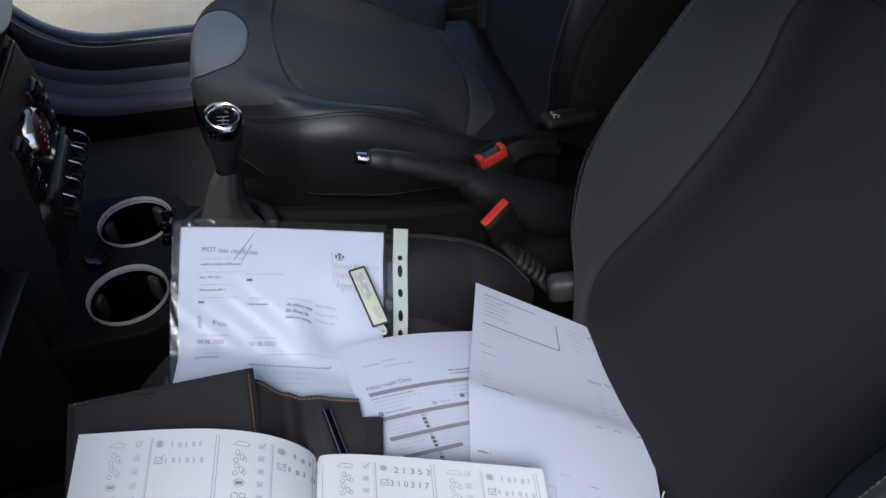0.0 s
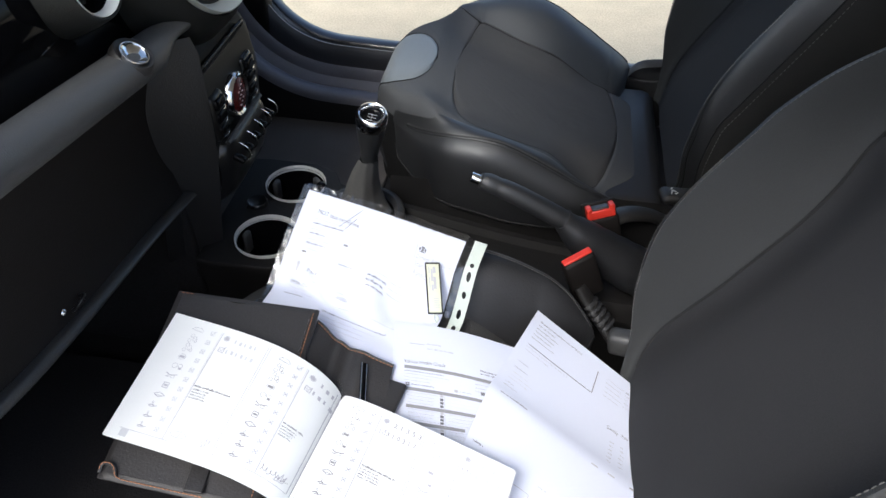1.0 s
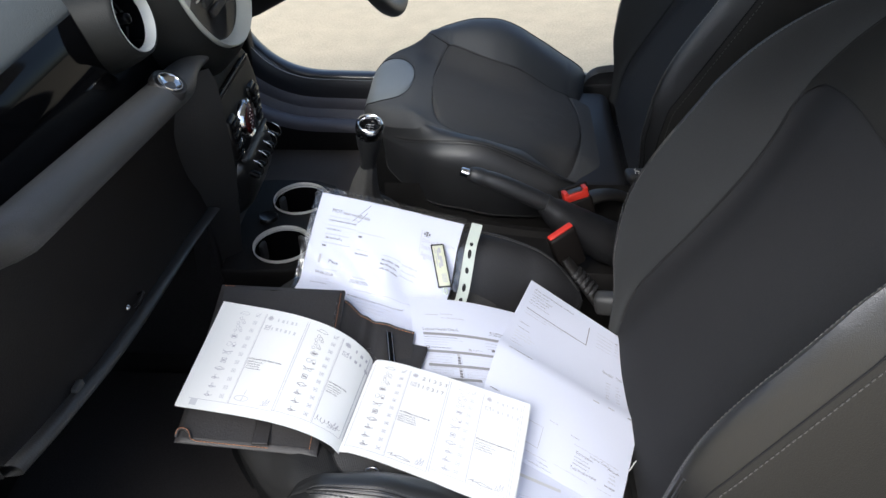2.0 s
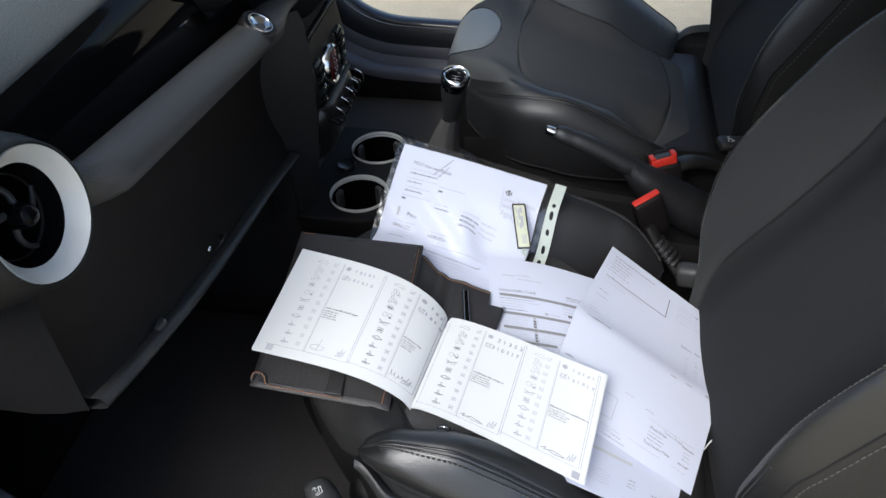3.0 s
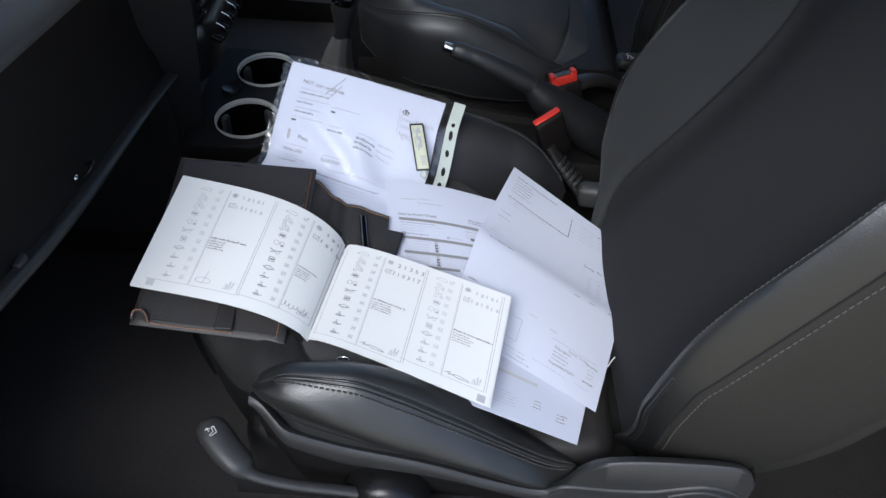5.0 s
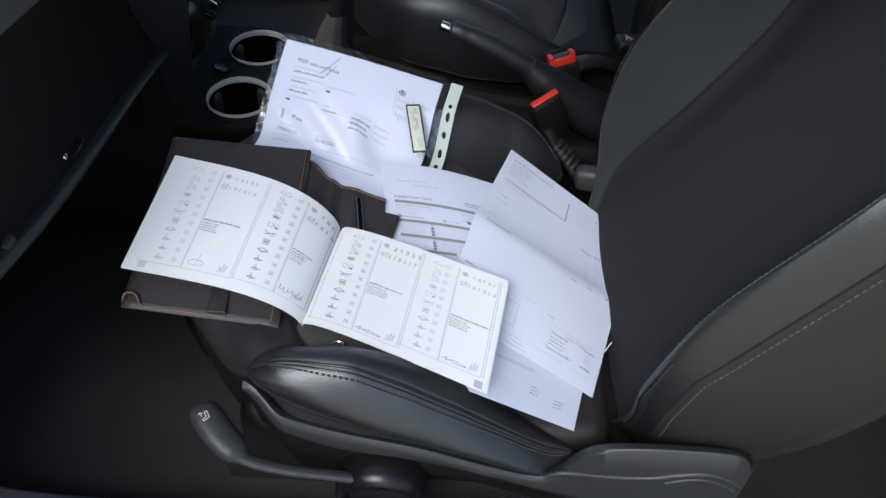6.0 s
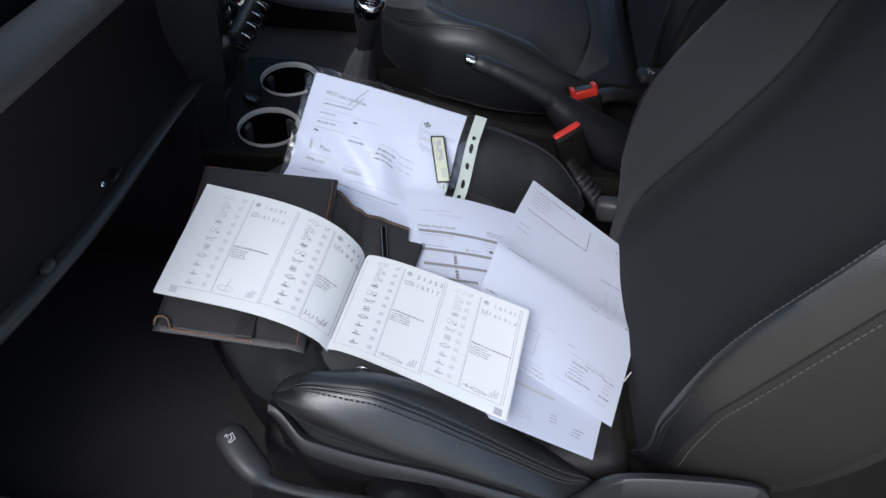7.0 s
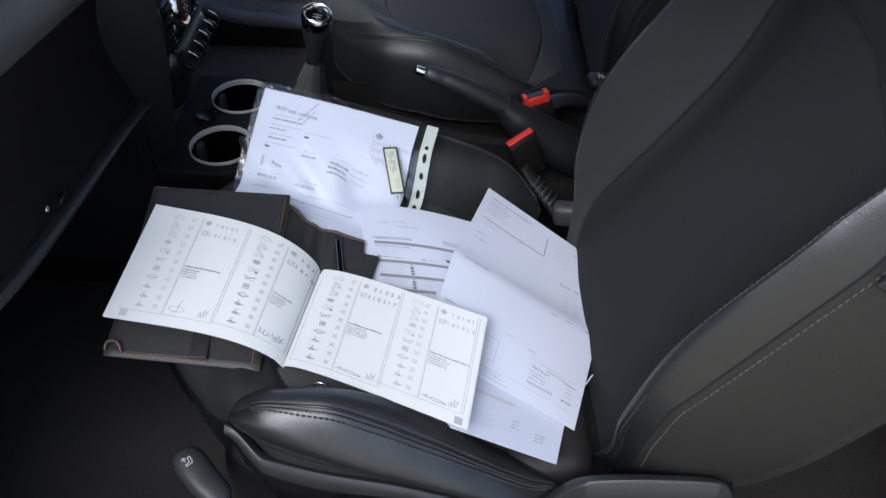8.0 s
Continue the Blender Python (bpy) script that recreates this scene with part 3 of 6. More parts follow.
            c = [p for p in spline([ps[0], belly, ps[1], ps[2], ps[3], ps[3] + Vector((0, -sd * 0.02, -0.004))], 7)]
            c = [tip.lerp(p, ends) for p in c]
            for k, p in enumerate(c):
                p.z -= 0.0009 * math.exp(-((k - 14) / 0.8) ** 2) * ends
                p.z += 0.0012 * noise.noise(Vector((x * 26, k * 0.35, sd * 3 + outer)))
            rows_t.append([p - base for p in c[:15]])
            rows_s.append([p - base for p in c[14:]])
        part("bolster_top", grid(rows_t), mat, top)
        if key == "driver_door":
            part("seam", tube([q[0] + Vector((0, 0, 0.001)) for q in rows_t[3:-3]], 0.0026, 6), SEAM, top)
        side_ = part("bolster", grid(rows_s), mat, top, "black leather bolster with stitched welt")
        lift = Vector((0, sd * 0.0006, 0.001))
        rows_of = ((-0.95, 0.0046, 0.0006, STITCH), (-0.30, 0.0, 0.0007, SEAM), (0.30, 0.0, 0.0015, mat), (0.85, 0.0, 0.0007, SEAM), (1.15, 0.0046, 0.0007, STITCH), (1.75, 0.0062, 0.0009, mat), (1.95, 0.0062, 0.0006, STITCH))
        for shift_, gap, thick, mt in rows_of[:3 if outer > 0 else 7]:
            line = []
            for rt, rs in list(zip(rows_t, rows_s))[10:-3]:
                row = rt[:-1] + rs
                q = 14 + shift_
                line.append(row[int(q)].lerp(row[int(q) + 1], q - int(q)) + lift)
            if gap:
                part("stitching", along(line, gap, gap * 0.72, thick), mt, side_)
            else:
                part("welt" if mt == mat else "seam", tube(line, thick, 6), mt, side_)
        if outer < 0 and sd == outer:
            xs_ = [-0.125 + 0.32 * i / 60 for i in range(61)]
            band_ = [[Vector((x, sd * v, z)) - base for v, z in ((fb(x) - 0.008, fbz(x) + 0.006), (fb(x) + 0.002, fbz(x) - 0.001), (0.236 + 0.023 * step(-0.13, -0.07, x), 0.5 * (fbz(x) + VALANCE_T(x)) - 0.004), (0.234 + 0.028 * step(-0.13, -0.07, x), VALANCE_T(x) - 0.010))] for x in xs_]
            strip_ = part("side_band", grid(band_), FABRIC_DARK, top, "black cloth band below the bolster")
            part("seam", tube([q[1].lerp(q[2], 0.4) + Vector((0, sd * 0.0006, 0.0006)) for q in band_], 0.0008, 6), SEAM, strip_)
        part("piping", tube([r[14 if len(r) > 14 else -1] + Vector((0, sd * 0.001, 0.001)) for r in rows_s[2:-2]], 0.0017, 6), SEAM, top)
    # driver's door bolster: same leather, its sky sheen carried by the colour
    bolster(who + "_door", outer, LEATHER_SHINY if outer < 0 else LEATHER_SKYLIT)
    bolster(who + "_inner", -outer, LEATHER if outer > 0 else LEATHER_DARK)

    # backrest
    ss = [-0.03 + 0.012 * i for i in range(58)]
    bx, bz = 0.31, 0.44
    ctrl = []
    for s in ss:
        w, r, c = BACK_W(s), BACK_R(s), BACK_C(s)
        seam = w * BACK_SEAM(s)
        ctrl.append([(0, c), (seam * 0.55, c), (seam, c - 0.004), (w * max(0.90, 0.45 + 0.5 * BACK_SEAM(s) + 0.04), r), (w * 0.985, min(r - 0.03, 0.078)), (w * 1.012, min(r - 0.03, 0.078) * 0.5 - 0.035), (w * 0.985, -0.100), (w * 0.90, -0.118), (0.0, -0.125)])
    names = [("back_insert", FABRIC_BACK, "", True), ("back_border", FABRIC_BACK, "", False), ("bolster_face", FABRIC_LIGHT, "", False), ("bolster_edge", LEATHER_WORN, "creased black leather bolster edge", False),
             ("bolster_outer", LEATHER_SIDE, "", False), ("side_panel", LEATHER_SIDE, "grey-brown woven side panel", False), ("back_corner", LEATHER_SIDE, "", False), ("back_panel", PLASTIC, "", False)]
    d, nrm = Vector((math.sin(RECLINE), 0, math.cos(RECLINE))), Vector((-math.cos(RECLINE), 0, math.sin(RECLINE)))

    def put_b(i, sd, v, h):
        return Vector((bx, 0, bz)) + d * ss[i] + nrm * h + Vector((0, sd * v, 0)) - base
    for k, sd, nm, mat, lab, rows in strips(ctrl, put_b, (8, 8, 10, 6, 6, 6, 4, 4), names, "b"):
        part(nm, grid(rows), mat, top, lab)

    # yoke: the darker cloth above the arched top of the middle panel
    def on_back(s, f, lift):
        seam = BACK_W(s) * BACK_SEAM(s)
        h = BACK_C(s) - 0.004 * step(0.55, 1.0, abs(f)) + lift
        return Vector((bx, 0, bz)) + d * s + nrm * h + Vector((0, f * 0.985 * seam, 0)) - base
    def arch(f):
        return (YOKE_OUT if f * outer > 0 else YOKE_IN)(abs(f) * 0.185)
    fs_ = [math.sin(math.pi / 2 * (i / 24 - 1)) for i in range(49)]
    part("yoke", grid([[on_back(arch(f) + (0.645 - arch(f)) * q, f, 0.0004 + 0.0016 * step(0.0, 0.05, q)) for q in (0, 0.015, 0.04, 0.1, 0.2, 0.35, 0.5, 0.65, 0.8, 0.92, 1)] for f in fs_]), FABRIC_YOKE, top, "darker cloth yoke above the middle panel")
    part("seam", tube([on_back(arch(f), f, 0.0006) for f in fs_], 0.0010, 6), SEAM, top)

    # seams and stitches
    for (tag, k, sd), pts in sorted(lines.items(), key=str):
        if tag == "b" and k == 2:
            live = [p for p, s in zip(pts, ss) if 0.0 <= s <= 0.6]
            part("seam", tube(live, 0.0023, 6), SEAM, top)
        if tag == "b" and k == 3:
            live = [p for p, s in zip(pts, ss) if 0.03 <= s <= 0.6]
            part("stitching", along([p + nrm * 0.0004 for p in live], 0.0062, 0.0042, 0.0007), STITCH, top)
            near = [r[1] for r, s in zip(whole["b", 3, sd], ss) if -0.01 <= s <= 0.21]
            part("stitching", along([p + nrm * 0.001 for p in near], 0.0062, 0.0042, 0.0006), STITCH, top)
            for q, mt, rad in ((1, SEAM, 0.0010), (1.45, LEATHER_WORN, 0.0026), (1.9, SEAM, 0.0010), (2.35, LEATHER_WORN, 0.0024), (2.8, SEAM, 0.0009)):
                crease = [r[int(q)].lerp(r[int(q) + 1], q - int(q)) - nrm * 0.002 * step(0.08, 0.16, s) for r, s in zip(whole["b", 3, sd], ss) if 0.0 <= s <= 0.165]
                part("crease", tube(crease, rad, 8), mt, top)
        if tag == "b" and k == 4:
            live = [p for p, s in zip(pts, ss) if 0.03 <= s <= 0.6]
            part("seam", tube(live, 0.0014, 6), SEAM, top)
            part("stitching", along([p + Vector((0, sd * 0.003, 0)) - nrm * 0.009 for p in live], 0.0075, 0.005, 0.0009), STITCH, top)

    # sewn tag on the door side of the backrest
    if outer < 0:
        tm_ = Matrix.Translation(Vector((bx, outer * 0.267, bz)) + d * 0.425 + nrm * 0.055 - base)
        tmx = Matrix((d, nrm, Vector((0, outer, 0)))).transposed().to_4x4()
        tab = part("side_tag", turn(box((0.06, 0.034, 0.004), None, 0.0018), tm_ @ tmx), LEATHER, top, "black sewn tag with white symbol")
        part("symbol", turn(tube(spline([(0.012, 0, 0.0025), (-0.008, 0.010, 0.0025), (-0.013, 0.0, 0.0025), (-0.008, -0.010, 0.0025), (0.012, 0, 0.0025)], 5), 0.001, 6), tm_ @ tmx), DIAL, tab)
    # base: side valance, recliner cap, height lever, runners
    drop = 0.03 if outer > 0 else 0.0
    band, skirt = [], []
    for i in range(113):
        x = -0.136 + 0.561 * i / 112
        t, l = VALANCE_T(x) - drop, VALANCE_L(x) - drop
        far = step(-0.136, -0.09, x)
        v = 0.244 + 0.026 * far
        band.append([Vector((x, outer * a, z)) for a, z in ((v - 0.018, t - 0.012), (v - 0.010, t - 0.003), (v - 0.004, t), (v - 0.001, t - 0.002), (v + 0.001, t - 0.3 * (t - l)), (v + 0.002, l + 0.2 * (t - l)), (v, l + 0.001), (v - 0.006, l - 0.003), (v - 0.03, l - 0.005))])
        skirt.append([Vector((x, outer * (v - 0.010), l - 0.003)), Vector((x, outer * (v - 0.014), l - 0.05)), Vector((x, outer * (v - 0.06), 0.29))])
    end = band[-1]
    band += [[Vector((p.x + 0.004, p.y - outer * 0.006, p.z)) for p in end], [Vector((p.x + 0.005, p.y - outer * 0.05, p.z)) for p in end]]
    val = part("side_valance", grid([[p - base for p in r] for r in band]), VALANCE, top, "dark grey plastic side valance")
    part("lower_skirt", grid([[p - base for p in r] for r in skirt]), CONSOLE, top)
    if outer > 0:
        # added dark sheet holding the deep shade below the driver's inner bolster
        part("inner_shade", grid([[Vector((x, -outer * a, z)) - base for a, z in ((0.250, 0.46), (0.258, 0.40), (0.255, 0.30), (0.245, 0.25))] for x in [-0.20 + 0.02 * i for i in range(26)]]), CONSOLE, top)
    for pts, r in (([(0.20, 0.434), (0.22, 0.446), (0.271, 0.444), (0.315, 0.447), (0.344, 0.457), (0.373, 0.464), (0.401, 0.456), (0.422, 0.438)], 0.0035), ([(0.336, 0.438), (0.365, 0.450), (0.392, 0.446), (0.415, 0.430)], 0.0025)):
        part("moulded_rib", tube([p - base for p in spline([(x, outer * 0.2705, z - drop) for x, z in pts], 6)], r, 8), VALANCE, val)
    yo = outer * 0.268
    part("recliner_cap", lathe([(0.0, 0.012), (0.034, 0.012), (0.0355, 0.0135), (0.037, 0.019), (0.042, 0.0225), (0.048, 0.020), (0.052, 0.010), (0.053, 0.0), (0.053, -0.02)], 44,
                               Matrix.Translation(Vector((0.012, yo + outer * 0.006, 0.392 - drop)) - base) @ pose(0, 0, 0, -90 * outer)), SATIN, top)
    lp = [(0.006, 0.284, 0.424), (-0.034, 0.285, 0.432), (-0.094, 0.288, 0.446), (-0.132, 0.286, 0.458), (-0.146, 0.279, 0.464), (-0.164, 0.266, 0.470), (-0.180, 0.250, 0.475), (-0.190, 0.239, 0.477), (-0.196, 0.232, 0.478)]
    lpath = spline([(x, outer * v, z - drop) for x, v, z in lp], 6)
    girth = curve([0, 0.36, 0.42, 0.48, 0.56, 0.72, 0.88, 0.96, 1], [0.0070, 0.0080, 0.0095, 0.0150, 0.0180, 0.0190, 0.0165, 0.0105, 0.003])
    bar = part("height_lever", tube([p - base for p in lpath], [girth(i / (len(lpath) - 1)) for i in range(len(lpath))], 20, True, 0.72), VALANCE, top, "curved black height lever with white symbol")
    o = Vector((-0.183, outer * 0.252, 0.4895 - drop))
    e1, e2 = Vector((0.55, outer * 0.80, -0.10)).normalized(), Vector((0.80, outer * -0.52, -0.02)).normalized()
    marks = [tube([o + e1 * a + e2 * b - base, o + e1 * c + e2 * d_ - base], 0.0006, 6)
             for a, b, c, d_ in ((-0.004, 0.004, 0.004, 0.004), (0.004, 0.004, 0.006, -0.003), (0.006, -0.003, 0.004, -0.004), (0.004, -0.004, 0.002, 0.001), (-0.004, 0.001, 0.002, 0.001), (-0.004, 0.001, -0.004, 0.004), (-0.005, -0.004, 0.000, -0.003), (-0.005, -0.004, -0.003, -0.006), (-0.005, -0.004, -0.003, -0.001))]
    part("symbol", join(*marks), SILVER, bar)
    for sd in (-1, 1):
        part("runner", box((0.5, 0.04, 0.05), Matrix.Translation(Vector((0.05, sd * 0.19, FLOOR + 0.025)) - base + Vector((0, 0, -dz))), 0.005), PLASTIC_GREY, top)
    part("seat_pan", box((0.46, 0.44, 0.14), Matrix.Translation(Vector((0.06, 0, 0.36)) - base), 0.03), PLASTIC, top)
    return top


PASS_Y, DRIVE_Y = -0.335, 0.445
seat(0.0, PASS_Y, 0.0, -1, "black cloth and leather passenger seat strewn with papers")
driver = seat(0.085, DRIVE_Y, 0.026, 1, "black cloth and leather driver seat with grey front pad")
hm = Matrix.Translation(Vector((0.388, 0.165, 0.528)) - driver.location) @ pose(0, 0, 0, 0, 6, 12)
handle = part("tilt_handle", turn(box((0.095, 0.034, 0.018), None, 0.008), hm), PLASTIC, driver, "black tilt handle with white symbol")
part("symbol", turn(join(*[tube([(a, b, 0.0095), (c, d, 0.0095)], 0.001, 6) for a, b, c, d in ((-0.034, -0.008, -0.030, 0.002), (-0.030, 0.002, -0.024, -0.002), (-0.032, 0.004, -0.028, 0.009), (-0.028, -0.008, -0.022, -0.004))]), hm), DIAL, handle)


# ---------------------------------------------------------------- dashboard
dash = thing("dashboard", (-0.5, 0.06, 0.55), "black dashboard with gloss trim, glovebox and round vents", "dashboard")
D0 = dash.location


def run(profile_at, y0, y1, n, name, mat, label="", parent=dash):
    rows = [[Vector((x, y0 + (y1 - y0) * i / n, z)) for x, z in profile_at(y0 + (y1 - y0) * i / n)] for i in range(n + 1)]
    return part(name, shift(grid(rows), D0), mat, parent, label)


def sample(pts, n=5):
    return [(p.x, p.y) for p in spline([(a, b, 0) for a, b in pts], n)]


glove_z = curve([-0.70, -0.646, -0.586, -0.526, -0.459, -0.377, -0.279, -0.166, -0.062, 0.03], [0.714, 0.697, 0.679, 0.664, 0.648, 0.634, 0.622, 0.609, 0.592, 0.574])


def roll_z(y):
    """The padded roll climbs towards the door."""
    return -0.132 * (y + 0.17)


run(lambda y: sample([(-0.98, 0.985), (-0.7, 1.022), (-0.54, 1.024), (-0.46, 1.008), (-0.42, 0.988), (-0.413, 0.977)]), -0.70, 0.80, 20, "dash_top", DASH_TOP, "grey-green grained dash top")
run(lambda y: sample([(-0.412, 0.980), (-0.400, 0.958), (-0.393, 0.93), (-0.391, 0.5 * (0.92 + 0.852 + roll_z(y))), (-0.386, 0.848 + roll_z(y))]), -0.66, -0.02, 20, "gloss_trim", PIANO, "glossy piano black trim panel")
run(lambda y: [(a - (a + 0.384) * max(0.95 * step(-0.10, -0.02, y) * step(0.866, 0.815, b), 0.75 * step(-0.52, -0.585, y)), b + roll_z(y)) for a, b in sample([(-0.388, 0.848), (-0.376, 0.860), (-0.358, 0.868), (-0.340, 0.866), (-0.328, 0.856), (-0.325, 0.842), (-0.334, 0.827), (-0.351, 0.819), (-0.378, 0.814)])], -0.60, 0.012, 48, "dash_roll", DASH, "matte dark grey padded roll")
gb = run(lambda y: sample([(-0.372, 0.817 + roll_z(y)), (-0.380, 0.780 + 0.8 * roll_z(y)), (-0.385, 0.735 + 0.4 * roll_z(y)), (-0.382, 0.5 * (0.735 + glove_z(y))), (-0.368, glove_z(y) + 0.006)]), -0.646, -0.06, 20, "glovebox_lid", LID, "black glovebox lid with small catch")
lip = run(lambda y: [(a, glove_z(y) + b * (1 - 0.55 * step(-0.5, -0.05, y))) for a, b in sample([(-0.374, 0.007), (-0.359, 0.008), (-0.353, 0.0), (-0.36, -0.007), (-0.395, -0.012)])], -0.646, -0.048, 36, "glovebox_lip", VALANCE)
run(lambda y: [(-0.40, glove_z(y) - 0.012), (-0.7, glove_z(y) - 0.03), (-0.97, glove_z(y) - 0.05)], -0.646, 0.02, 12, "underside", PLASTIC)
# lid end in near-black, standing for the shade of its recess
part("lid_end", shift(grid([[Vector((x, -0.646 - 0.012 * step(-0.37, -0.42, x), z)) for z in [glove_z(-0.646) - 0.012 + (0.87 - glove_z(-0.646)) * j / 8 for j in range(9)]] for x in (-0.376, -0.380, -0.388, -0.40, -0.43, -0.55, -0.75, -0.95)]), D0), SHADED_SKIN, gb)
cheek = [[Vector((xx - dz, yy, z)) for xx, yy in ((-0.386, -0.078), (-0.374, -0.060), (-0.352, -0.036), (-0.332, -0.020), (-0.324, -0.012), (-0.345, -0.008))] for z, dz in ((0.822, 0.010), (0.80, 0.002), (0.72, 0.0), (0.64, 0.002), (0.58, 0.008), (0.54, 0.014), (0.47, 0.022))]
part("console_cheek", shift(grid(cheek), D0), PLASTIC, dash, "matte black panel beside the centre controls")
part("catch", shift(tube(spline([(-0.374, -0.350, 0.640), (-0.364, -0.346, 0.648), (-0.360, -0.340, 0.654), (-0.362, -0.332, 0.654), (-0.372, -0.328, 0.646)], 4), 0.0022, 8), D0), SATIN, gb)
part("catch_pin", shift(lathe([(0, 0.003), (0.0035, 0.002), (0.0045, 0)], 16, pose(-0.371, -0.361, 0.652, 0, 90, 0)), D0), CHROME, gb)
part("bump_stop", shift(box((0.008, 0.018, 0.009), pose(-0.364, -0.515, 0.672, 0, 0, 0), 0.002), D0), ANCHOR, gb)


def vent(y, z, x, r, tilt, wide=1.14, inner=0.86, depth=0.013):
    """A round air vent: bezel, silver ring, barrel, curved blades and a centre knob."""
    m = Matrix.Translation(Vector((x, y, z)) - D0) @ pose(0, 0, 0, 0, 90 - tilt, 0)
    body = part("air_vent", lathe([(r * 1.60, -0.110), (r * 1.52, -0.050), (r * 1.36, -0.018), (r * 1.25, -0.004), (r * 1.20, 0.002), (r * 1.16, 0.003), (r * (wide - 0.005), 0.001)], 56, m), POD, dash, "round air vent with silver ring")
    part("ring", lathe([(r * wide, -0.003), (r * wide, 0.0015), (r * (wide - 0.015), 0.0028), (r * (wide - 0.03), 0.0015), (r * inner, -depth)], 56, m), SILVER, body, "satin silver ring")
    part("barrel", lathe([(r * (inner + 0.002), 0.0005 - depth), (r * (inner - 0.03), -0.010 - depth), (r * 0.6, -0.060), (0.0, -0.062)], 48, m), PIANO, body)
    part("centre_knob", lathe([(0, -0.004), (r * 0.13, -0.005), (r * 0.20, -0.009), (r * 0.23, -0.018), (r * 0.20, -0.030), (r * 0.22, -0.062)], 28, m), PIANO, body)
    part("inner_rim", lathe([(r * 0.70, -0.030), (r * 0.715, -0.027), (r * 0.73, -0.030)], 40, m), PLASTIC, body)
    for k in range(4):
        a = math.pi / 2 * k + 0.5
        pts = [(r * q * math.cos(a + 1.7 * q), r * q * math.sin(a + 1.7 * q), -0.022 - 0.008 * q) for q in (0.2, 0.38, 0.56, 0.72)]
        part("blade", turn(tube(spline(pts, 5), [0.0034 - 0.0001 * i for i in range(16)], 8), m), VALANCE, body)
    return body


vent(-0.638, 0.933, -0.338, 0.049, 12)
vent(-0.152, 0.957, -0.360, 0.0405, 15, 1.11, 0.95, 0.010)

# centre dial
dm = Matrix.Translation(Vector((-0.352, 0.100, 0.952)) - D0) @ pose(0, 0, 0, 0, 74, 0) @ Matrix.Diagonal((0.92, 0.92, 1, 1))
dial = part("speedometer", lathe([(0.215, -0.12), (0.192, -0.05), (0.166, -0.008), (0.154, 0.004), (0.150, 0.0)], 72, dm), POD, dash, "large round central speedometer with silver ring")
part("ring", lathe([(0.151, 0.0), (0.151, 0.008), (0.149, 0.010), (0.147, 0.009), (0.134, -0.011)], 72, dm), DIM_SILVER, dial, "satin grey-green ring")
def arc_plate(r0, r1, a0, a1, z):
    rows = [[Vector((r * math.cos(a), r * math.sin(a), z)) for r in (r0, r1)] for a in [a0 + (a1 - a0) * k / 48 for k in range(49)]]
    return turn(grid(rows), dm)


part("radio_panel", lathe([(0.1342, -0.0112), (0.130, -0.0145), (0.0, -0.0165)], 64, dm), LID, dial, "black radio panel below the dial")
part("dial_face", arc_plate(0.056, 0.130, radians(62), radians(298), -0.0125), DIAL, dial, "pale dial face")
part("display", arc_plate(0.0, 0.054, radians(80), radians(280), -0.0120), DARK_RED, dial, "dark red display")
for k in range(22):
    a = radians(70 + 220 * k / 21)
    part("tick", box((0.012, 0.0045, 0.001), dm @ pose(0.113 * math.cos(a), 0.113 * math.sin(a), -0.0118, 0, 0, math.degrees(a)), 0), PIANO, dial)
part("needle", box((0.07, 0.007, 0.002), dm @ pose(-0.02, -0.055, -0.010, 0, 0, 70), 0.0008), RED, dial)
for q in range(3):
    part("key", box((0.014, 0.11 - 0.02 * q, 0.008), dm @ pose(0.040 + 0.022 * q, 0.0, -0.012, 0, 0, 0), 0.003), PLASTIC, dial)
for q in range(2):
    part("key_line", box((0.0022, 0.17 - 0.03 * q, 0.003), dm @ pose(0.0285 + 0.022 * q, 0.0, -0.0095, 0, 0, 0), 0.0008), SILVER, dial)
dglass = part("dial_glass", lathe([(0.132, -0.006), (0.08, -0.003), (0.0, -0.002)], 48, dm), LENS, dial)
dglass.visible_shadow = False

# start button on the roll
bmx = Matrix.Translation(Vector((-0.3385, -0.1435, 0.8628)) - D0) @ pose(0, 0, 0, 0, 34, 0)
btn = part("round_button", lathe([(0.0262, -0.010), (0.0250, -0.001), (0.0236, 0.0012), (0.0222, 0.0012), (0.0208, -0.0006), (0.0175, -0.001)], 40, bmx), PLASTIC, dash, "round button with chrome cap on the roll")
part("chrome_cap", lathe([(0.0178, 0.0005), (0.0172, 0.0022), (0.0160, 0.0022), (0.0150, 0.0005), (0.008, -0.0012), (0, -0.0016)], 40, bmx), CHROME, btn)

# centre stack
stack = part("centre_panel", shift(grid([[Vector((x, y, z)) for x, z in sample([(-0.36, 0.80), (-0.335, 0.76), (-0.325, 0.70), (-0.328, 0.62), (-0.345, 0.56), (-0.37, 0.53)])]
                                         for y in [-0.012 + 0.182 * i / 12 for i in range(13)]]), D0), POD, dash, "black centre control panel with switches")
part("panel_flank", shift(grid([[Vector((x, y, z)) for x, z in ((-0.36, 0.80), (-0.335, 0.76), (-0.325, 0.70), (-0.328, 0.62), (-0.345, 0.56), (-0.37, 0.53))] for y in (0.168, 0.178)]
                               + [[Vector((-0.8, 0.178, z)) for z in (0.80, 0.76, 0.70, 0.62, 0.56, 0.53)]]), D0), PLASTIC, dash)
part("disc_slot", shift(box((0.012, 0.15, 0.007), pose(-0.336, 0.072, 0.765, 0, 25, 0), 0.003), D0), SEAM, stack)
sl = pose(-0.3315, 0.072, 0.7675, 0, 25, 0)
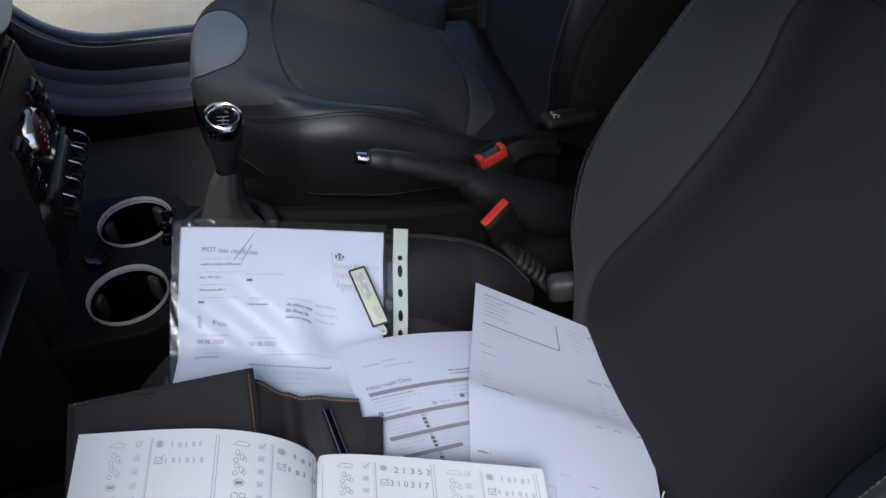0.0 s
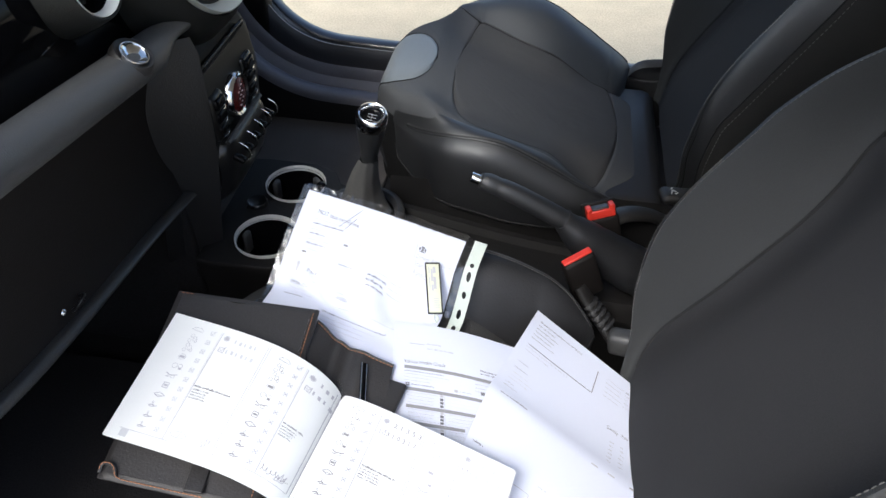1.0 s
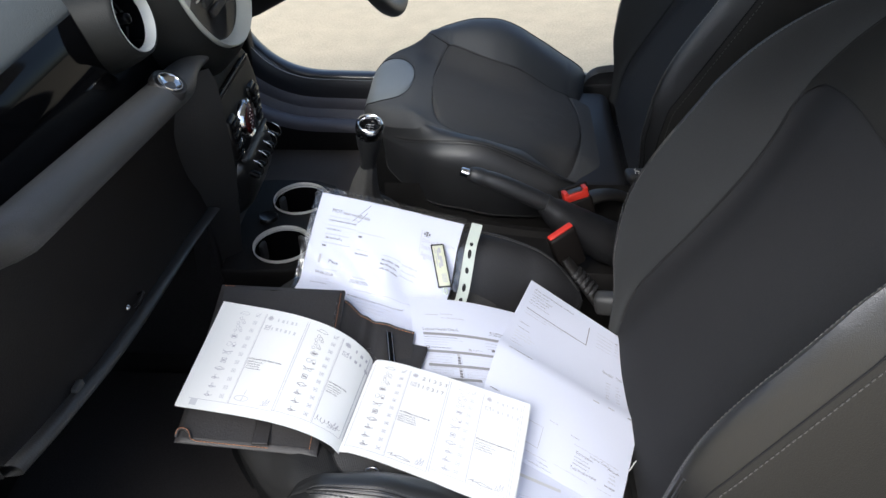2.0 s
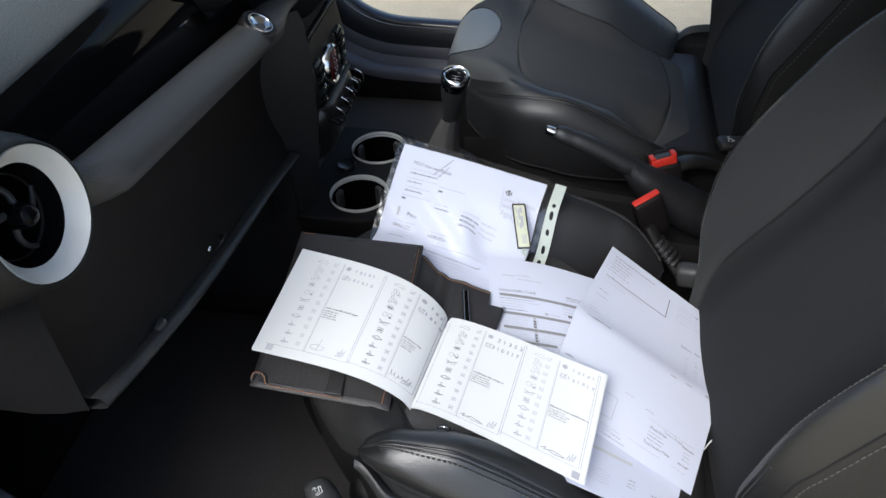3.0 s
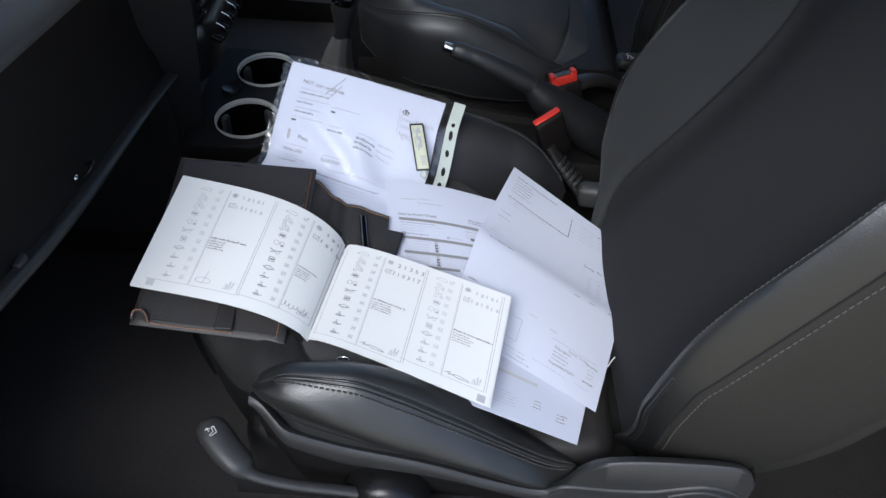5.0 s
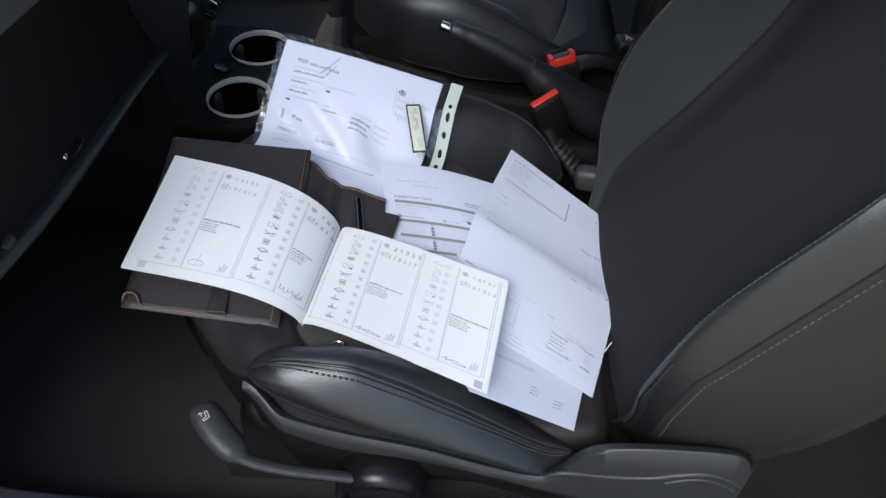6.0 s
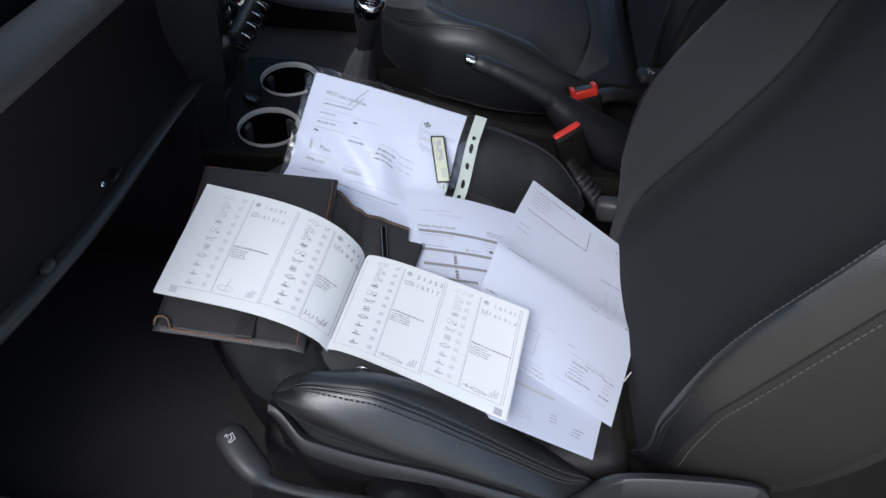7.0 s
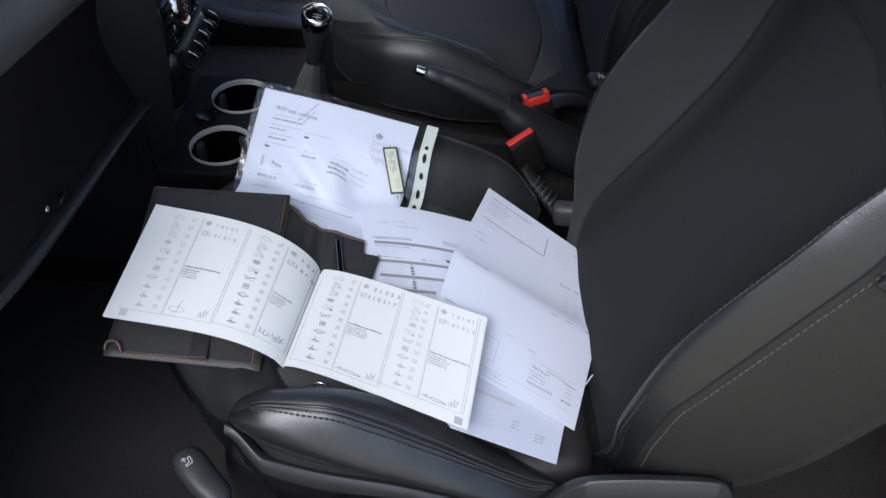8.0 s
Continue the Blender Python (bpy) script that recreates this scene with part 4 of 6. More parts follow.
loop = [sl @ Vector((0, 0.082 * math.copysign(abs(math.cos(t)) ** 0.25, math.cos(t)), 0.0075 * math.copysign(abs(math.sin(t)) ** 0.6, math.sin(t)))) for t in [2 * math.pi * k / 48 for k in range(49)]]
part("slot_rim", shift(tube(loop, 0.0028, 8), D0), SATIN, stack, "satin black rim of the disc slot")
sm = Matrix.Translation(Vector((-0.325, 0.072, 0.692)) - D0) @ pose(0, 0, 0, 0, 88, 0)
wing = part("climate_dial", lathe([(0.034, -0.005), (0.034, 0.008), (0.030, 0.012), (0.026, 0.010)], 40, sm), CHROME, stack, "chrome-ringed red display")
part("red_display", lathe([(0.027, 0.009), (0.015, 0.012), (0, 0.012)], 32, sm), DARK_RED, wing)
for k in range(9):
    part("figure", turn(box((0.0012, 0.004, 0.001), pose(-0.014 + 0.0035 * k, 0.006 - 0.006 * (k % 3), 0.0122), 0), sm), INK_FAINT, wing)
for sgn in (-1, 1):
    part("switch_bank", shift(box((0.016, 0.038, 0.072), pose(-0.327, 0.072 + sgn * 0.062, 0.692, 0, -3, 0), 0.007), D0), SATIN, stack)
    for k in range(3):
        part("switch", shift(box((0.010, 0.030, 0.016), pose(-0.3205, 0.072 + sgn * 0.062, 0.714 - 0.021 * k, 0, -3 + 8 * (k - 1), 0), 0.004), D0), PIANO, stack)
        part("switch_trim", shift(tube(spline([(-0.3165, 0.072 + sgn * 0.062 - 0.010, 0.7045 - 0.021 * k), (-0.314, 0.072 + sgn * 0.062, 0.7050 - 0.021 * k), (-0.3165, 0.072 + sgn * 0.062 + 0.010, 0.7045 - 0.021 * k)], 4), 0.0009, 6), D0), CHROME, stack)
pod = []
for i in range(29):
    q = i / 28
    fat = (1 - abs(2 * q - 1) ** 6) ** 0.5 if 0 < q < 1 else 0.0
    pod.append([Vector((-0.335 + (x + 0.335) * (0.25 + 0.75 * fat), -0.012 + 0.168 * q, 0.60 + (z - 0.60) * (0.55 + 0.45 * fat))) for x, z in sample([(-0.345, 0.655), (-0.325, 0.656), (-0.312, 0.651), (-0.306, 0.640), (-0.303, 0.622), (-0.304, 0.600), (-0.309, 0.578), (-0.320, 0.556), (-0.345, 0.535)], 4)])
bar = part("toggle_pod", shift(grid(pod), D0), SATIN, stack, "rounded black pod with toggle switches")
part("pod_ledge", shift(tube([(-0.3135, 0.0 + 0.0075 * k, 0.6525) for k in range(20)], 0.0042, 8, True, 0.7), D0), PLASTIC_GREY, bar)
for k in range(5):
    y = 0.006 + 0.033 * k
    part("toggle", shift(box((0.020, 0.013, 0.009), pose(-0.302, y, 0.624, 0, 24, 0), 0.0035), D0), PIANO, bar, "small black toggle switch")
    part("guard", shift(tube(spline([(-0.305, y + 0.0165, 0.640), (-0.294, y + 0.0165, 0.632), (-0.292, y + 0.0165, 0.618), (-0.303, y + 0.0165, 0.606)], 4), 0.0011, 8), D0), CHROME, bar, "thin chrome guard loop")


# ---------------------------------------------------------------- steering wheel
wheel = thing("steering_wheel", (-0.165, DRIVE_Y - 0.01, 0.92), "black leather steering wheel with silver spoke trim", "steering wheel")
wm = pose(0, 0, 0, 0, 66, 0)


R = 0.178
part("rim", turn(grid([[Vector(((R + 0.016 * math.cos(t)) * math.cos(a), (R + 0.016 * math.cos(t)) * math.sin(a), 0.0145 * math.sin(t))) for t in [2 * math.pi * j / 14 for j in range(14)]]
                       for a in [2 * math.pi * i / 72 for i in range(73)]], True), wm), LEATHER, wheel)
hub = part("hub", turn(lathe([(0.0, 0.035), (0.05, 0.034), (0.075, 0.02), (0.08, -0.01), (0.06, -0.05)], 40), wm), PLASTIC, wheel)
for a in (0.0, 90, -90):
    sp = part("spoke", turn(box((0.11, 0.05 if a else 0.06, 0.016), pose(0, 0, 0, 0, 0, a) @ pose(0.125, 0, 0.0), 0.007), wm), PLASTIC, wheel)
    part("spoke_trim", turn(box((0.06, 0.034, 0.006), pose(0, 0, 0, 0, 0, a) @ pose(0.135, 0, 0.010), 0.0028), wm), SILVER, sp)
col = thing("steering_column", (-0.32, DRIVE_Y - 0.01, 0.86), "black steering column shroud with stalks", "steering column")
part("shroud", tube([(0.10, 0, 0.02), (0.05, 0, 0.0), (-0.08, 0, -0.06), (-0.25, 0, -0.12)], [0.05, 0.062, 0.068, 0.07], 20), PLASTIC, col)
for sd in (-1, 1):
    part("stalk", tube(spline([(0.07, sd * 0.05, 0.01), (0.08, sd * 0.11, 0.015), (0.09, sd * 0.17, 0.03)], 5), [0.009] * 8 + [0.010, 0.0095, 0.006], 10), PLASTIC, col)


# ---------------------------------------------------------------- centre console
con = thing("centre_console", (-0.05, 0.075, FLOOR), "black centre console with two silver-ringed cup holders", "console")
C0 = con.location
CUPS = [(-0.274, 0.152, 0.476), (-0.277, 0.004, 0.478)]


def pit_sheet():
    """The top of the cup holder block, with two round holes."""
    bm = bmesh.new()
    ol = [(-0.37, -0.062), (-0.34, -0.066), (-0.255, -0.064), (-0.215, -0.045), (-0.19, 0.0), (-0.185, 0.075), (-0.19, 0.15), (-0.215, 0.2), (-0.255, 0.218), (-0.34, 0.22), (-0.37, 0.216)]
    outer = [bm.verts.new((x, y, 0.474)) for x, y in ol]
    edges = [bm.edges.new((outer[i], outer[(i + 1) % len(outer)])) for i in range(len(outer))]
    for cx, cy, cz in CUPS:
        c = [bm.verts.new((cx + 0.049 * math.cos(t), cy + 0.049 * math.sin(t), 0.474)) for t in [2 * math.pi * k / 40 for k in range(40)]]
        edges += [bm.edges.new((c[i], c[(i + 1) % 40])) for i in range(40)]
    bmesh.ops.triangle_fill(bm, use_beauty=True, edges=edges)
    side = [[Vector((-0.278 + (x + 0.278) * k, 0.077 + (y - 0.077) * k, z)) for x, y in ol] for z, k in ((0.474, 1.0), (0.4725, 1.012), (0.468, 1.018), (0.455, 1.012), (0.42, 0.96), (FLOOR, 0.90))]
    return join(bm, grid(side, True))


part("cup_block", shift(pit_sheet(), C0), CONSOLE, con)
for cx, cy, cz in CUPS:
    m = Matrix.Translation(Vector((cx, cy, cz)) - C0)
    cup = part("cup_holder", lathe([(0.0491, -0.0060), (0.0468, -0.03), (0.040, -0.075), (0.0, -0.077)], 48, m), PIANO, con, "glossy black cup well")
    part("ring", lathe([(0.0524, -0.003), (0.0524, 0.002), (0.0517, 0.0032), (0.0509, 0.002), (0.0490, -0.0062)], 56, m), SILVER, cup, "satin silver ring")
    for k in range(3):
        a = 2 * math.pi * k / 3 + 2.9
        part("grip_tab", turn(box((0.010, 0.018, 0.04), pose(0.041 * math.cos(a), 0.041 * math.sin(a), -0.026, 0, 0, math.degrees(a)), 0.0045), m), TAB, cup)
part("power_socket", lathe([(0.018, -0.004), (0.0175, 0.004), (0.0155, 0.0062), (0.0135, 0.0055), (0.0, 0.005)], 32, Matrix.Translation(Vector((-0.322, 0.088, 0.474)) - C0)), SATIN, con, "round power socket cap")
for k in range(3):
    part("console_button", lathe([(0.008, 0), (0.008, 0.008), (0.005, 0.011), (0, 0.0115)], 20, Matrix.Translation(Vector((-0.228 - 0.003 * (k == 1), 0.098 + 0.026 * k, 0.474)) - C0)), PIANO, con)
rows = []
for i in range(21):
    u = i / 20
    x = -0.2 + 0.62 * u
    z = curve([0, 0.25, 0.6, 1], [0.474, 0.46, 0.425, 0.41])(u)
    w = curve([0, 0.2, 0.5, 1], [0.10, 0.078, 0.07, 0.07])(u)
    rows.append([Vector((x, 0.075 + a, zz)) for a, zz in ((-w - 0.012, FLOOR), (-w - 0.006, z - 0.06), (-w, z - 0.012), (-w + 0.006, z), (-w + 0.018, z), (-w + 0.024, z - 0.012), (0, z - 0.014), (w - 0.024, z - 0.012), (w - 0.018, z), (w - 0.006, z), (w, z - 0.012), (w + 0.006, z - 0.06), (w + 0.012, FLOOR))])
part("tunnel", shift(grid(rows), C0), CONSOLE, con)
part("carpet_side", shift(box((0.58, 0.02, 0.32), pose(-0.665, -0.045, 0.41), 0.006), C0), CARPET, con, "black carpeted side of the tunnel")
part("gaiter_ring", lathe([(0.070, -0.01), (0.070, 0.004), (0.065, 0.009), (0.058, 0.009), (0.052, 0.0)], 56, Matrix.Translation(Vector((-0.142, 0.098, 0.474)) - C0)), PLASTIC_GREY, con)

gear = thing("gear_lever", (-0.142, 0.098, 0.474), "black gear lever with chrome-topped knob and leather gaiter", "gear lever")
rows = []
for i in range(19):
    u = i / 18
    c = Vector((0.022 * u * u, -0.03 * u * u, 0.13 * u))
    r = curve([0, 0.15, 0.4, 0.7, 1], [0.043, 0.037, 0.028, 0.0215, 0.0145])(u) * (1 + 0.015 * math.sin(u * 28))
    rows.append([c + Vector((r * (1 + 0.10 * (1 - u) * math.sin(4 * a + 0.7) + 0.03 * math.sin(9 * a + 3 * u)) * math.cos(a), r * (1 + 0.10 * (1 - u) * math.sin(4 * a + 0.7) + 0.03 * math.sin(9 * a + 3 * u)) * math.sin(a), 0)) for a in [2 * math.pi * k / 40 for k in range(40)]])
part("gaiter", grid(rows, True), GAITER, gear, "folded black leather gaiter")
km = Matrix.Translation((0.022, -0.03, 0.131)) @ pose(0, 0, 0, 14, 8, 0)
knob = part("knob", lathe([(0.0125, 0.0), (0.0135, 0.012), (0.0155, 0.030), (0.0200, 0.052), (0.0218, 0.070), (0.0218, 0.080)], 40, km), LEATHER, gear)
part("chrome_cap", lathe([(0.0219, 0.076), (0.0235, 0.083), (0.0238, 0.092), (0.0222, 0.099), (0.0195, 0.1005), (0.0170, 0.099), (0.0160, 0.094)], 48, km), CHROME, knob, "chrome collar")
part("gate_plate", lathe([(0.0164, 0.094), (0.0145, 0.0905), (0.008, 0.0895), (0, 0.0895)], 32, km), PIANO, knob)
for x0, y0, x1, y1 in ((-0.009, -0.008, 0.009, -0.008), (-0.009, 0, 0.009, 0), (-0.009, 0.008, 0.009, 0.008), (0, -0.008, 0, 0.008)):
    part("gate_line", turn(tube([(x0 * 0.75, y0 * 0.75, 0.0902), (x1 * 0.75, y1 * 0.75, 0.0902)], 0.0003, 6), km), INK_SOFT, knob)

hb = thing("handbrake", (0.26, 0.045, 0.42), "black leather handbrake with chrome release button", "handbrake")
H0 = hb.location
axis = [Vector((0.056, 0.030, 0.614)), Vector((0.085, 0.031, 0.604)), Vector((0.12, 0.033, 0.588)), Vector((0.165, 0.036, 0.563)), Vector((0.19, 0.038, 0.549))]
hp = spline(axis, 6)
grip_r = curve([0, 0.06, 0.12, 0.2, 0.24, 0.27, 0.6, 0.88, 0.92, 1], [0.0105, 0.0135, 0.0145, 0.0142, 0.0128, 0.0146, 0.0158, 0.0160, 0.0150, 0.0165])
part("grip", tube([p - H0 for p in hp], [grip_r(i / (len(hp) - 1)) for i in range(len(hp))], 28), LEATHER, hb)
for k in (0, 23):
    part("band", tube([hp[k] - H0, hp[k].lerp(hp[k + 1], 0.9) - H0], 0.0118 if k == 0 else 0.0172, 24), PLASTIC, hb)
btn = axis[0] - axis[1]
part("release_button", tube([axis[0] - H0, axis[0] + btn.normalized() * 0.013 - H0, axis[0] + btn.normalized() * 0.0145 - H0], [0.0075, 0.0075, 0.0062], 20), CHROME, hb, "chrome release button")
bpath = spline([(0.185, 0.038, 0.550), (0.215, 0.041, 0.522), (0.26, 0.048, 0.486), (0.31, 0.057, 0.452), (0.38, 0.07, 0.41)], 6)
brad = [curve([0, 0.08, 0.3, 0.6, 1], [0.0178, 0.022, 0.033, 0.041, 0.045])(i / (len(bpath) - 1)) * (1 + 0.018 * math.sin(i * 1.9)) for i in range(len(bpath))]
part("gaiter", tube([p - H0 for p in bpath], brad, 28, True, 0.9), LEATHER_DARK, hb, "creased leather gaiter")


def buckle(at, d, side, path, radii, fork, label):
    """Seat belt buckle: black housing, red press button, stalk and anchor cover."""
    d = Vector(d).normalized()
    side = (Vector(side) - d * d.dot(Vector(side))).normalized()
    up = side.cross(d).normalized()
    ob = thing("belt_buckle", path[-1], label, "seat belt buckle", "seat belt buckles")
    m = Matrix((side, d, up)).transposed().to_4x4()
    m.translation = Vector(at) - Vector(path[-1])
    if fork:
        part("housing", turn(join(box((0.056, 0.070, 0.024), pose(0, -0.038, -0.001), 0.006), box((0.056, 0.03, 0.007), pose(0, 0.003, -0.012), 0.003)), m), LID, ob)
        bits = [box((0.046, 0.016, 0.018), pose(0, 0.003, 0), 0.003)] + [box((0.009, 0.008, 0.018), pose(x, 0.012, 0), 0.002) for x in (-0.0185, 0.0185)]
        part("slot", turn(box((0.027, 0.006, 0.014), pose(0, 0.0115, 0), 0.002), m), RUBBER, ob)
    else:
        part("housing", turn(box((0.050, 0.086, 0.021), pose(0, -0.0432, 0), 0.006), m), LID, ob)
        bits = [box((0.046, 0.0045, 0.0115), pose(0, 0.0012, 0), 0.002)]
    part("press_button", turn(join(*bits), m), RED, ob, "bright red press button")
    part("stalk", tube([Vector(p) - Vector(path[-1]) for p in spline(path, 6)], radii, 16, True, 0.55), PLASTIC, ob)
    return ob


b1 = buckle((0.209, -0.036, 0.543), (-0.32, -0.15, 0.93), (0.9, 0.5, 0.25), [(0.22, -0.036, 0.49), (0.234, -0.044, 0.470), (0.252, -0.054, 0.452), (0.28, -0.070, 0.42)], 0.017, False, "black seat belt buckle with red button, upright beside the passenger seat")
for k in range(5):
    p = Vector((0.238 + 0.007 * k, -0.047 - 0.004 * k, 0.467 - 0.006 * k)) - b1.location
    part("rib", tube([p, p + Vector((0.0035, -0.002, -0.003))], 0.02, 16, True, 0.6), PLASTIC_GREY, b1)
part("anchor_cover", turn(box((0.046, 0.030, 0.040), None, 0.010), Matrix.Translation(Vector((0.292, -0.098, 0.443)) - b1.location) @ pose(0, 0, 0, 0, -10, -15)), ANCHOR, b1, "grey plastic anchor cover")
buckle((0.247, 0.104, 0.520), (-0.25, 0.15, 0.95), (0.97, 0.25, 0.1), [(0.255, 0.11, 0.50), (0.29, 0.13, 0.505), (0.33, 0.155, 0.49), (0.37, 0.18, 0.46)], 0.019, True, "black seat belt buckle with red button beside the driver seat")


# added floor patches: passenger footwell's shade, driver footwell's daylight, held in their colour
patch_ob = part("floor_patch", box((0.62, 0.50, 0.012), None, 0.005), MAT_SHADED, None, "added black pile patch holding the passenger footwell's shade")
patch_ob.location = (-0.36, -0.36, FLOOR + 0.006)
tagged(patch_ob, "", "floor mat", "floor mats")
patch_ob = part("floor_patch", box((0.62, 0.585, 0.012), None, 0.005), MAT_LIT, None, "added brown pile patch holding the driver footwell's daylight")
patch_ob.location = (-0.50, 0.470, FLOOR + 0.006)
tagged(patch_ob, "", "floor mat", "floor mats")


# ---------------------------------------------------------------- papers on the passenger seat
def lie(x, y):
    """Height of the passenger cushion under loose sheets."""
    hb_ = CUSHION_B(x) * step(0.62, 0.96, abs(y - PASS_Y) / 0.255) * (0.92 if y < PASS_Y else 0.38)
    return CUSHION_Z(x) + hb_ + 0.006


def sheet(name, p_of, w, h, mat, label, category, nu=24, nv=32, thick=0.0004, base=None):
    """A sheet of paper bent by p_of(u, v) in metres over its face."""
    at = base or p_of(w / 2, h / 2)
    top = [[p_of(w * i / nu, h * j / nv) - at for j in range(nv + 1)] for i in range(nu + 1)]
    bm = grid(top)
    if thick:
        bmesh.ops.solidify(bm, geom=list(bm.faces), thickness=thick)
    ob = part(name, bm, mat, None, label)
    ob.location = at
    return tagged(ob, "", category)


class Print:
    """Marks printed on a sheet: bars, boxes and built-in type, laid just above its face."""

    def __init__(self, p_of, sheet_ob, lift=0.0006):
        self.p, self.ob, self.lift, self.bms = p_of, sheet_ob, lift, {}

    def at(self, u, v):
        p, e = self.p(u, v), 0.002
        n = (self.p(u + e, v) - p).cross(self.p(u, v + e) - p)
        n = n.normalized() * (-1 if n.z < 0 else 1)
        return p + n * self.lift - self.ob.location

    def bm(self, mat):
        return self.bms.setdefault(mat.name, (bmesh.new(), mat))[0]

    def bar(self, u, v, w, h, mat):
        bm, n, k = self.bm(mat), max(1, int(w / 0.008)), max(1, int(h / 0.008))
        vs = [[bm.verts.new(self.at(u + w * i / n, v + h * j / k)) for j in range(k + 1)] for i in range(n + 1)]
        for i in range(n):
            for j in range(k):
                bm.faces.new((vs[i][j], vs[i + 1][j], vs[i + 1][j + 1], vs[i][j + 1]))

    def outline(self, u, v, w, h, t, mat):
        self.bar(u, v, w, t, mat), self.bar(u, v + h - t, w, t, mat), self.bar(u, v, t, h, mat), self.bar(u + w - t, v, t, h, mat)

    def lines(self, u, v, w, n, pitch, size, mat, rng):
        """Unreadable text: n rows of words made of short strokes of uneven height."""
        bm = self.bm(mat)
        for k in range(n):
            x, end, y = u, u + w * (0.75 + 0.25 * rng.random()), v + k * pitch
            while x < end:
                for _ in range(rng.randint(2, 7)):
                    if x >= end:
                        break
                    l, tall = size * rng.uniform(0.30, 0.60), size * rng.choice((0.7, 0.7, 1.0))
                    stem, bar_, low = 0.34 * l, 0.22 * size, rng.choice((0.0, 0.3, 0.55)) * tall
                    for x0, x1, y0, y1 in ((x, x + stem, size - tall, size), (x + l - stem, x + l, size - tall + 0.25 * low, size), (x + stem, x + l - stem, size - tall + low, size - tall + low + bar_)):
                        bm.faces.new([bm.verts.new(self.at(a, y + b)) for a, b in ((x0, y0), (x1, y0), (x1, y1), (x0, y1))])
                    x += l + size * 0.16
                x += size * 0.42

    def scrawl(self, pts, t, mat):
        for a, b in zip(pts, pts[1:]):
            d = Vector(b) - Vector(a)
            if d.length < 1e-6:
                continue
            s = Vector((-d.y, d.x)).normalized() * t / 2
            bm = self.bm(mat)
            bm.faces.new([bm.verts.new(self.at(*q)) for q in (Vector(a) + s, Vector(b) + s, Vector(b) - s, Vector(a) - s)])

    def text(self, words, u, v, size, mat, wide=None, slope=0.0):
        """Built-in type from (u, v), fitted to a width, with a gentle slope."""
        cu = bpy.data.curves.new("type", "FONT")
        cu.body, cu.size, cu.resolution_u = words, size, 2
        ob = bpy.data.objects.new("type", cu)
        scene.collection.objects.link(ob)
        me = bpy.data.meshes.new_from_object(ob.evaluated_get(bpy.context.evaluated_depsgraph_get()))
        k = wide / max(q.co.x for q in me.vertices) if wide else 1.0
        bm = self.bm(mat)
        vs = [bm.verts.new(self.at(u + q.co.x * k, v - q.co.y + slope * q.co.x * k)) for q in me.vertices]
        for f in me.polygons:
            try:
                bm.faces.new([vs[i] for i in f.vertices])
            except ValueError:
                pass
        bpy.data.objects.remove(ob)
        bpy.data.curves.remove(cu)
        bpy.data.meshes.remove(me)

    def done(self):
        for bm, mat in self.bms.values():
            tagged(part("print", bm, mat, self.ob, smooth=False), kind="stuff")


def flat(o, e1, e2, bend=0.297):
    """A sheet laid along the cushion from its corner o, with plan directions e1 and e2; it slips down where it meets the backrest."""
    def p_of(u, v, extra=0.0):
        x, y = o[0] + u * e1[0] + v * e2[0], o[1] + u * e1[1] + v * e2[1]
        z = lie(min(x, bend), y) + o[2] + extra
        if x > bend:
            z, x = z - (x - bend) * 1.2, bend + (x - bend) * 0.35
        return Vector((x, y, z))
    return p_of


rng = random.Random(4)

def patch(a, b, c, d, w, h, sag=0.0):
    """A sheet spanned between four corners: a to b across, a to c down; sag lifts or lowers its middle."""
    a, b, c, d = (Vector(q) for q in (a, b, c, d))

    def p_of(u, v):
        s_, t_ = u / w, v / h
        q = a.lerp(b, s_).lerp(c.lerp(d, s_), t_)
        q.z += sag * math.sin(math.pi * min(1, max(0, s_))) * math.sin(math.pi * min(1, max(0, t_)))
        return q
    return p_of


# lower sheet, its foot edge showing under the booklet and the invoice
p_low = patch((0.098, -0.300, 0.498), (0.288, -0.355, 0.412), (0.044, -0.540, 0.534), (0.234, -0.553, 0.449), 0.21, 0.26, -0.004)
low = sheet("invoice_sheet", p_low, 0.21, 0.26, PAPER, "white printed sheet half under the invoice", "paper")
pr = Print(p_low, low)
for k, (a, b) in enumerate(((0.012, 0.014), (0.011, 0.012), (0.013, 0.015))):
    pr.lines(0.175, 0.217 + 0.0062 * k, a * 1.3, 1, 0.01, 0.0030, INK, rng), pr.lines(0.142, 0.208 + 0.0062 * k, b * 0.8, 1, 0.01, 0.0026, INK_MID, rng)
pr.lines(0.086, 0.2140, 0.036, 5, 0.0052, 0.0014, INK_SOFT, rng)
pr.bar(0.079, 0.176, 0.062, 0.006, INK_FAINT)
pr.done()

# health check sheet
hc_flat = flat((-0.026, -0.208, 0.006), (0.985, 0.165), (0.165, -0.985))


def p_hc(u, v):
    q = hc_flat(u, v)
    q.z += 0.012 * math.exp(-((q.x - 0.035) / 0.08) ** 2) * step(-0.36, -0.2, q.y)
    return q


hc = sheet("health_check_sheet", p_hc, 0.21, 0.27, PAPER, "white vehicle health check form", "paper")
pr = Print(p_hc, hc)
pr.bar(0.020, 0.033, 0.019, 0.0012, INK_SOFT)
pr.lines(0.043, 0.030, 0.018, 1, 0.01, 0.0026, INK_SOFT, rng), pr.lines(0.043, 0.0375, 0.036, 1, 0.01, 0.0026, INK_SOFT, rng)
pr.text("Vehicle Health Check", 0.0135, 0.0640, 0.0072, INK, 0.053, -0.03)
